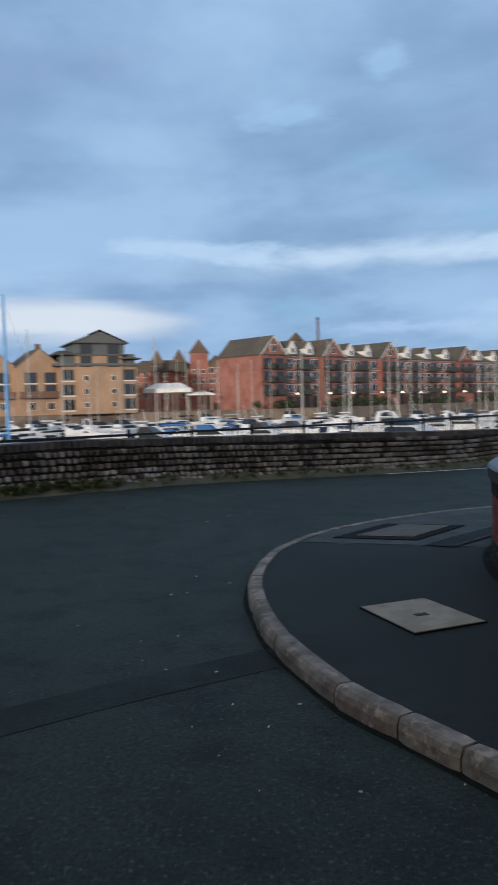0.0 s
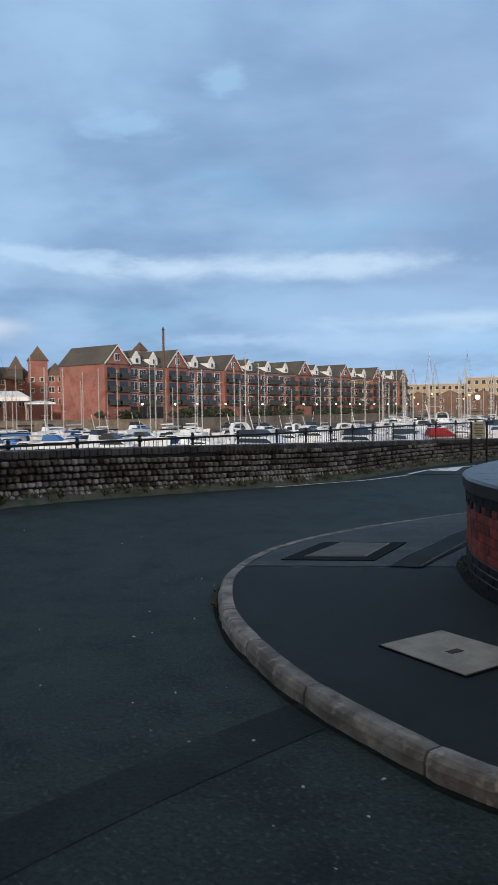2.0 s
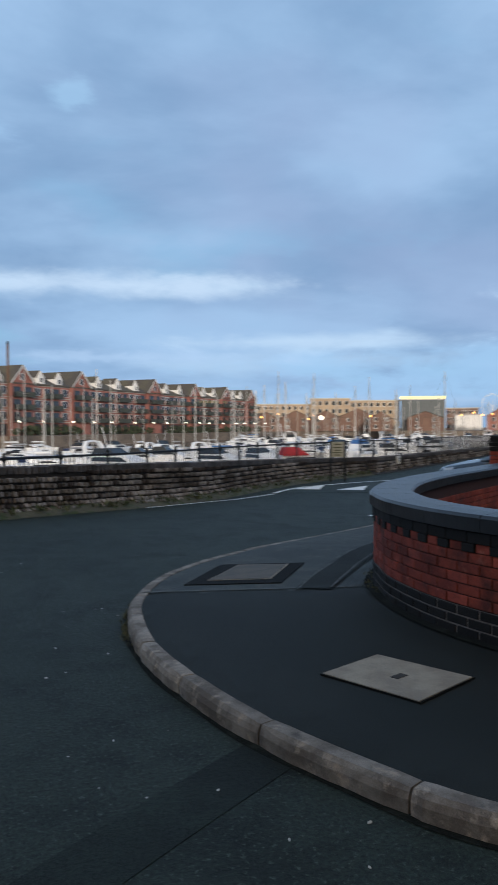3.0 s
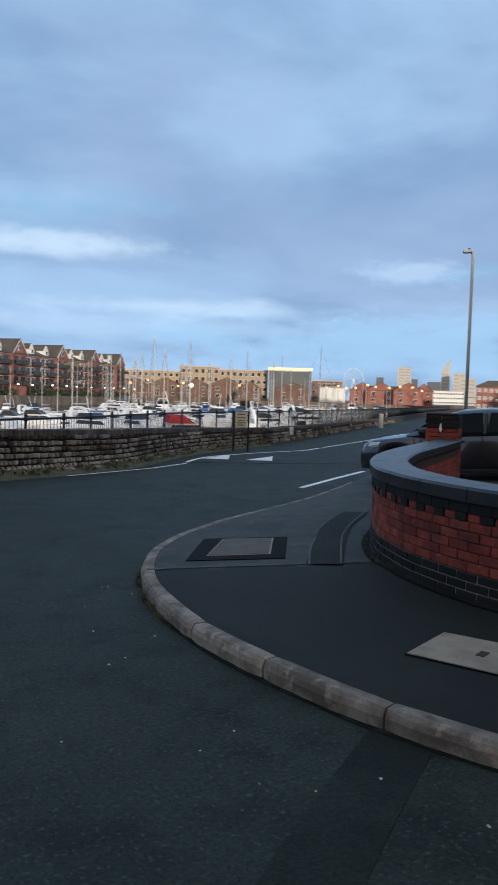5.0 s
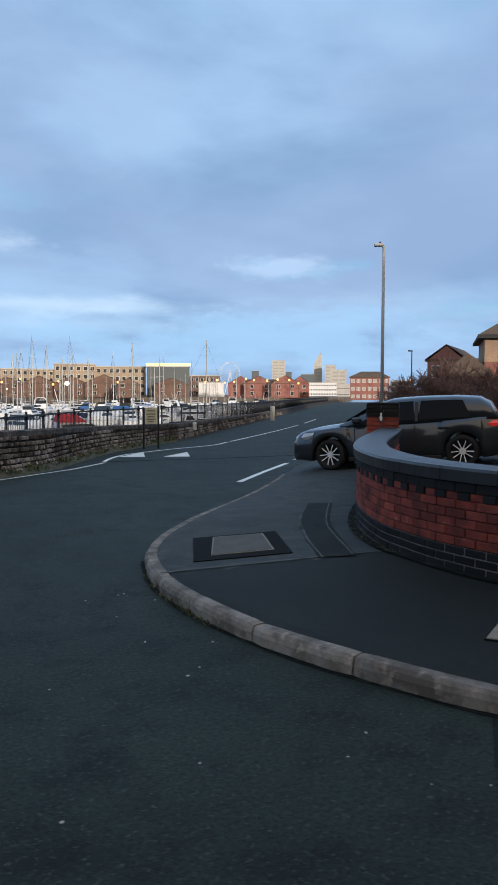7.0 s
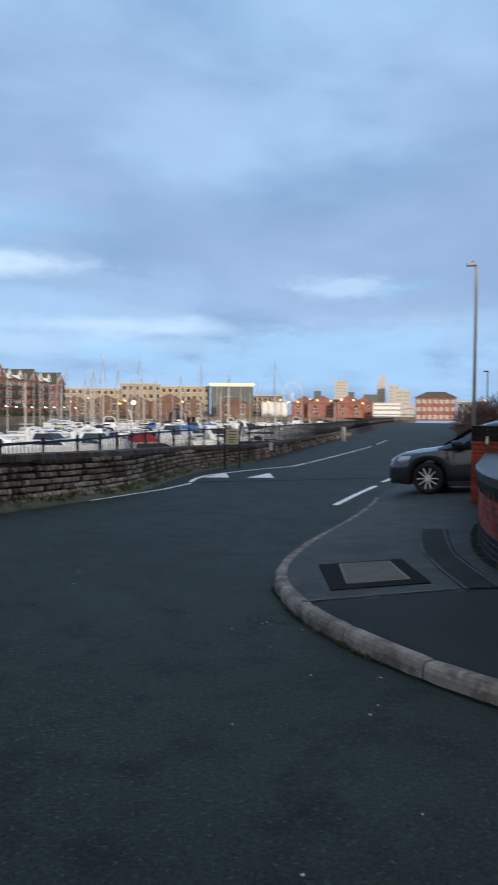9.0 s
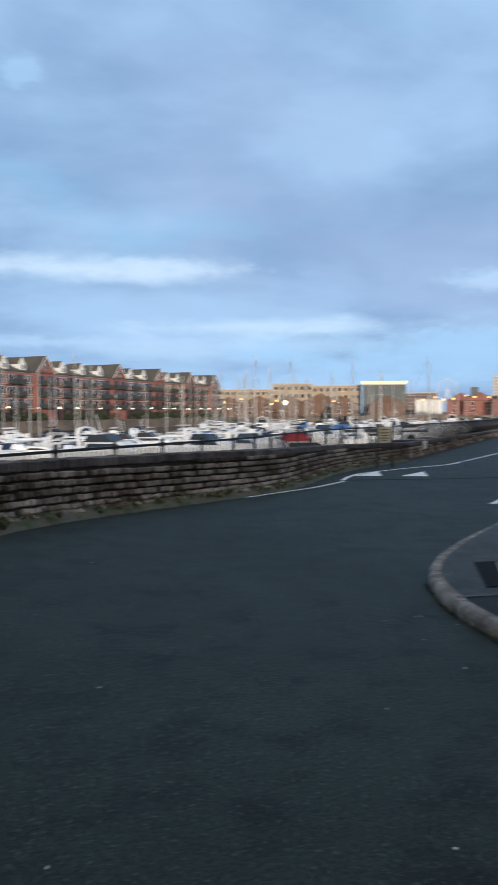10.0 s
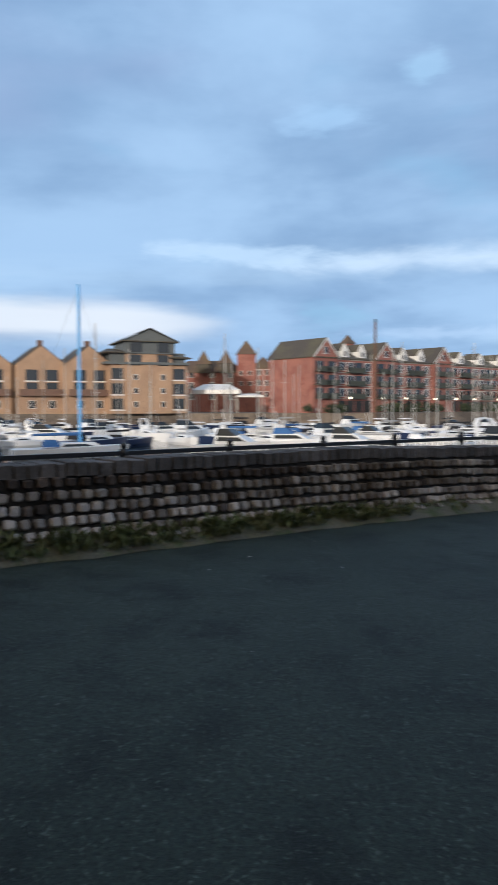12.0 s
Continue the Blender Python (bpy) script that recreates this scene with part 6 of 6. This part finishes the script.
# ---- bare winter shrubs and trees up the road ----
M["twig"] = material("bare_twigs", (0.19, 0.11, 0.09), 0.9, vary=(((0.13, 0.08, 0.068), 0.8, 0.4, 0.6),), island=0.3)


def bare_tree(x, y, z, h, spread, seed, label, name="tree"):
    rnd = random.Random(seed)
    t = thing(name, label, "tree", Matrix.Translation((x, y, z)), "bare trees up the road")
    bm, cm = bmesh.new(), bmesh.new()

    def grow(p, d, l, r, level):
        q = p + d * l
        tube(bm if level == 0 else cm, p, q, max(r, 0.014), max(r * 0.65, 0.010), n=6 if level == 0 else 3, caps=False)
        if level >= 4:
            return
        for _ in range(5 if level else 9):
            e = (d + Vector((rnd.gauss(0, 1), rnd.gauss(0, 1), rnd.gauss(0.15, 0.6))) * spread).normalized()
            st = p + d * l * rnd.uniform(0.45, 1.0)
            grow(st, e, l * rnd.uniform(0.6, 0.85), r * 0.55, level + 1)

    grow(Vector((0, 0, 0)), Vector((0, 0, 1)), h * 0.31, 0.05 + h * 0.012, 0)
    part("trunk", bm, M["twig"], t)
    part("crown", cm, M["twig"], t, "dense bare twigs")
    return t


for k, (az, d, h, sp) in enumerate(((49.2, 52, 3.4, 0.8), (50.2, 43, 4.2, 0.8), (51.2, 41, 4.6, 0.75), (55.9, 43, 4.9, 0.75), (50.6, 46, 3.6, 0.8), (51.8, 44, 4.2, 0.8), (53.0, 42, 4.0, 0.8), (54.1, 44, 4.4, 0.8), (55.3, 41, 3.9, 0.8), (56.6, 42, 4.2, 0.8), (58, 40, 4.0, 0.8), (53.2, 50, 6.4, 0.5), (55.0, 50, 4.2, 0.7), (49.9, 50, 3.3, 0.8), (52.4, 47, 4.3, 0.8), (54.7, 46, 4.5, 0.8), (57.2, 45, 4.5, 0.8))):
    x, y = bearing(E3, az, d)
    bare_tree(x, y, -0.5, h, sp, 40 + k, "bare winter shrub with dense reddish twigs" if sp > 0.6 else "thin bare winter tree")
bm = bmesh.new()
rh = random.Random(9)
for k in range(26):
    x, y = bearing(E3, 49.5 + k * 0.4, 38 + rh.uniform(-1, 1))
    leaf_clump(bm, (x, y, 0.2), rh.uniform(0.6, 0.95), 90, rh, 0.13)
tagged(part("hedge", bm, M["hedge"]), "low dark evergreen hedge behind the forecourt", "hedge", kind="stuff")

# ---- weeds and litter along the foot of the dock wall ----
bm = bmesh.new()
rw = random.Random(17)
for k in range(560):
    s = rw.uniform(20, WALL.length) if rw.random() < 0.4 else rw.uniform(24, 30)
    o = rw.uniform(-0.02, 0.24)
    x, y, hd = WALL.at(s, o)
    g = road_z(x, y) + 0.03 + max(o, 0) * 0.5
    tall = rw.uniform(0.05, 0.15) * (1.5 if rw.random() < 0.12 else 1)
    for j in range(rw.randrange(5, 11)):
        a = rw.uniform(0, 6.28)
        b = Vector((x + rw.uniform(-0.06, 0.06), y + rw.uniform(-0.06, 0.06), g + 0.02))
        tip = b + Vector((math.cos(a) * tall * 0.7, math.sin(a) * tall * 0.7, tall * rw.uniform(0.5, 1.1)))
        w = Vector((-math.sin(a), math.cos(a), 0)) * rw.uniform(0.008, 0.018)
        mid = (b + tip) / 2 + Vector((0, 0, tall * 0.15))
        v = [bm.verts.new(p) for p in (b, mid + w, tip, mid - w)]
        bm.faces.new(v)
tagged(part("weeds", bm, M["leaf"]), "low green weeds along the foot of the dock wall", "weeds", kind="stuff")
bm = bmesh.new()
rings = []
for k in range(180):
    s = WALL.length * k / 179
    row = []
    for o, z in ((-0.06 + 0.03 * math.sin(k * 1.7) + 0.02 * math.sin(k * 4.1), 0.003), (0.0, 0.045), (0.10, 0.085), (0.21, 0.14 + 0.02 * math.sin(k * 2.3)), (0.30, 0.19)):
        x, y, _ = WALL.at(s, o)
        row.append((x, y, road_z(x, y) + z))
    rings.append(row)
loft(bm, rings, closed=False)
tagged(part("verge", bm, M["verge"], smooth=True), "narrow mossy dirt verge at the foot of the dock wall", "verge", kind="structure")
M["litter"] = material("pale_grit", (0.42, 0.41, 0.38), 0.9, island=0.4)
bm = bmesh.new()
for k in range(75):
    if rw.random() < 0.6:
        s = rw.uniform(2, 17)
        x, y, _ = KERB.at(s, rw.uniform(0.05, 0.9))
    else:
        x, y = rw.uniform(-6, 3), rw.uniform(2.5, 11)
        if KERB.near(x, y)[1] < 0.05 or WALL.near(x, y)[1] > -0.3:
            continue
    r = rw.uniform(0.003, 0.009)
    m = Matrix.Translation((x, y, road_z(x, y) + r * 0.4)) @ Matrix.Rotation(rw.uniform(0, 6), 4, "Z") @ Matrix.Diagonal((r * rw.uniform(1, 2), r, r * 0.7, 1))
    bmesh.ops.create_icosphere(bm, subdivisions=1, radius=1.0, matrix=m)
tagged(part("grit", bm, M["litter"]), "scattered pale grit and small litter on the road", "grit", kind="stuff")


# mossy dirt against the garden wall, and tufts along the kerb
ribbon("moss_strip", [tuple(BRICK.at(q, 0.05)[:2]) for q in np.linspace(BRICK.near(4.2, 3.5)[0], BRICK.near(7.2, 8.95)[0], 14)], 0.12, M["grit"], 0.008,
       "thin dark dirt strip at the foot of the garden wall", "moss", foot_z, n=60)
bm = bmesh.new()
for k in range(120):
    near_wall = rw.random() < 0.45
    if near_wall:
        x, y, _ = BRICK.at(rw.uniform(BRICK.near(4.1, 5.4)[0], BRICK.near(6.05, 8.05)[0]), rw.uniform(0.02, 0.12))
        g = foot_z(x, y)
    else:
        x, y, _ = KERB.at(rw.uniform(KERB.near(1.85, 5.3)[0], KERB.near(2.3, 7.2)[0]), rw.uniform(0.0, 0.05))
        g = road_z(x, y)
    for j in range(rw.randrange(3, 7)):
        a = rw.uniform(0, 6.28)
        tall = rw.uniform(0.02, 0.055)
        b = Vector((x + rw.uniform(-0.03, 0.03), y + rw.uniform(-0.03, 0.03), g))
        tip = b + Vector((math.cos(a) * tall * 0.8, math.sin(a) * tall * 0.8, tall * rw.uniform(0.4, 1.0)))
        w = Vector((-math.sin(a), math.cos(a), 0)) * rw.uniform(0.003, 0.007)
        bm.faces.new([bm.verts.new(p) for p in (b, (b + tip) / 2 + w, tip, (b + tip) / 2 - w)])
M["dry_weed"] = material("dry_weeds", (0.085, 0.085, 0.04), 0.9, island=0.5)
tagged(part("weeds", bm, M["dry_weed"]), "small dry weed tufts along kerb and garden wall", "weeds", kind="stuff")


# the narrow shade at the kerb foot, painted as a dark ribbon
ribbon("gutter_grit", [tuple(KERB.at(q, 0.012 + 0.008 * math.sin(q * 5.3))[:2]) for q in np.linspace(KERB.near(4.6, -1.6)[0], KERB.near(2.6, 7.8)[0], 46)], 0.06, M["grit"], 0.004,
       "thin dark strip painting the shade line at the foot of the kerb", "grit", road_z, n=140)


# ---- kerb stones, one by one ----
def kerb_stones():
    root = thing("kerb", "weathered granite kerb curving round the corner", "kerb", kind="structure")
    joints = [KERB.near(*p)[0] for p in ((3.06, 1.54), (2.81, 1.87), (2.51, 2.29), (2.12, 3.19), (1.90, 4.13), (1.81, 5.00), (1.87, 5.88))]
    s = joints[0]
    while s > 1.0:
        s -= 0.45
        joints.insert(0, s)
    s = joints[-1]
    while s < KERB.near(10, 14.3)[0]:
        s += 0.80
        joints.append(s)
    rnd = random.Random(2)
    for a, b in zip(joints, joints[1:]):
        bm = bmesh.new()
        rings = []
        j0, j1 = rnd.uniform(-0.006, 0.006), rnd.uniform(-0.006, 0.006)
        for k in range(9):
            u = k / 8
            s = a + 0.007 + (b - a - 0.014) * u
            x, y, _ = KERB.at(s)
            h, g = kerb_h(s) + (j0 + (j1 - j0) * u) * 0.6, road_z(x, y)
            e = 0.012 * min(h / 0.1, 1.0) if k in (0, 8) else 0.0
            wob = 0.004 * math.sin(s * 9) + 0.003 * math.sin(s * 23)
            row = []
            for o, z in ((0.0 - e, -0.12), (0.004 + wob - e, h * 0.55), (-0.008 + wob - e, h - 0.022), (-0.030, h - e * 0.5), (-0.075, h + 0.002 - e * 0.5), (-0.122, h - e * 0.5), (-0.127, -0.12)):
                px, py, _ = KERB.at(s, o)
                row.append((px, py, g + z))
            rings.append(row)
        loft(bm, rings, caps=True)
        part("kerb_stone", bm, M["kerb"], root)


kerb_stones()

# ---- bricks, coping and gate pier of the garden wall ----
def brick_mesh(l, h, mat, depth=0.10):
    bm = bmesh.new()
    box(bm, -l / 2, l / 2, -depth / 2, depth / 2, -h / 2, h / 2, chamfer=0.005)
    return mesh_of("brick", bm, mat)


def lay_bricks():
    rnd = random.Random(5)
    rest = {"red": bmesh.new(), "dark": bmesh.new()}
    count = 0
    g0 = 0.185
    courses = []
    z = g0 - 0.075 * 2
    for k in range(5):
        courses.append((z, 0.075, "base"))
        z += 0.075
    for k in range(5):
        courses.append((z, 0.0808, "red"))
        z += 0.0808
    courses.append((z, 0.068, "crenel"))
    z += 0.068
    courses.append((z, 0.088, "band"))
    kits = {}
    near0, near1 = BRICK.near(4.25, 3.3)[0], BRICK.near(5.0, 7.0)[0]
    for ci, (z, h, kind) in enumerate(courses):
        l = 0.135 if kind == "crenel" else 0.225
        n = int(BRICK.length / l)
        for k in range(n):
            s = (k + (0.5 if ci % 2 else 1.0)) * l
            if s > BRICK.length - l / 2:
                continue
            tone = "dark" if kind in ("base", "band") or (kind == "crenel" and k % 2) else "red"
            proud = {"base": 0.008, "band": 0.012}.get(kind, 0.0) + rnd.uniform(-0.003, 0.003)
            if kind == "crenel" and tone == "dark":
                proud += 0.010
            x, y, hd = BRICK.at(s, proud - 0.04)
            if z + h < foot_z(x, y) - 0.02:
                continue
            m = Matrix.Translation((x, y, z + h / 2)) @ Matrix.Rotation(hd + rnd.uniform(-0.008, 0.008), 4, "Z")
            key = (l, h, tone, kind)
            if key not in kits:
                kits[key] = brick_mesh(l - (0.004 if kind == "band" else 0.013 if kind == "base" else 0.009), h - (0.003 if kind in ("band", "crenel") else 0.011 if kind == "base" else 0.008), M["brick"] if tone == "red" else M["blue_brick"])
            if near0 < s < near1 and count < 420:
                piece("brick", kits[key], garden_wall, m)
                count += 1
            else:
                bmx = rest[tone]
                vs = [bmx.verts.new(m @ v.co) for v in kits[key].vertices]
                for p in kits[key].polygons:
                    bmx.faces.new([vs[i] for i in p.vertices])
            # inner face
            if tone == "red" and kind == "red":
                xi, yi, _ = BRICK.at(s, -B_T + 0.035)
                m2 = Matrix.Translation((xi, yi, z + h / 2)) @ Matrix.Rotation(hd, 4, "Z")
                vs = [rest["red"].verts.new(m2 @ v.co) for v in kits[key].vertices]
                for p in kits[key].polygons:
                    rest["red"].faces.new([vs[i] for i in p.vertices])
    for tone, mat in (("red", M["brick"]), ("dark", M["blue_brick"])):
        part("bricks", rest[tone], mat, garden_wall)["kind"] = "stuff"
    # coping
    s, k = 0.0, 0
    while s < BRICK.length - 0.1:
        w = min(0.60, BRICK.length - s)
        bm = bmesh.new()
        rings = []
        for j in range(6):
            q = s + 0.003 + (w - 0.006) * j / 5
            row = []
            for o, zz in ((0.05, 0.975), (0.055, 1.075), (0.035, 1.098), (-0.14, 1.106), (-B_T - 0.03, 1.098), (-B_T - 0.05, 1.075), (-B_T - 0.045, 0.975)):
                px, py, _ = BRICK.at(q, o)
                row.append((px, py, zz))
            rings.append(row)
        loft(bm, rings, caps=True)
        part("coping_stone", bm, M["coping"], garden_wall)
        s += w
    # pier
    px, py, hd = 9.65, 10.70, BRICK.at(BRICK.length)[2]
    pier = thing("gate_pier", "square red brick gate pier with a dark brick head", "gate pier", Matrix.Translation((px, py, 0)) @ Matrix.Rotation(hd, 4, "Z"))
    bm = bmesh.new()
    box(bm, -0.27, 0.27, -0.27, 0.27, -0.3, 1.52)
    part("core", bm, M["mortar"], pier)
    kits2 = {}
    for c in range(19):
        z = 0.01 + c * 0.08
        tone = "blue_brick" if c >= 16 else "brick"
        for f in range(4):
            for j in range(2):
                o = (-0.14 if j == 0 else 0.14) + (0.02 if c % 2 else -0.02)
                if tone not in kits2:
                    kits2[tone] = brick_mesh(0.262, 0.071, M[tone], 0.05)
                out = 0.265 + (0.012 if tone == "blue_brick" else 0)
                piece("brick", kits2[tone], pier, Matrix.Rotation(f * math.pi / 2, 4, "Z") @ Matrix.Translation((o, -out, z + 0.04)))
    bm = bmesh.new()
    box(bm, -0.295, 0.295, -0.295, 0.295, 1.525, 1.565, chamfer=0.012)
    part("cap", bm, M["blue_brick"], pier)
    bm = bmesh.new()
    bmesh.ops.create_uvsphere(bm, u_segments=10, v_segments=6, radius=1.0, matrix=Matrix.Translation((-0.10, 0.298, 1.30)) @ Matrix.Diagonal((0.03, 0.006, 0.085, 1)))
    s1 = part("paint_splash", bm, M["white"], pier, "white paint splash")
    bm = bmesh.new()
    bmesh.ops.create_uvsphere(bm, u_segments=10, v_segments=6, radius=1.0, matrix=Matrix.Translation((-0.298, 0.02, 1.30)) @ Matrix.Diagonal((0.006, 0.03, 0.085, 1)))
    part("paint_splash", bm, M["white"], pier, "white paint splash")


lay_bricks()

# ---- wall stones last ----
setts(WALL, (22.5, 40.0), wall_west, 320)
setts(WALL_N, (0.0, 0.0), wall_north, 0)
cope(WALL, wall_west, 80)
cope(WALL_N, wall_north, 40)
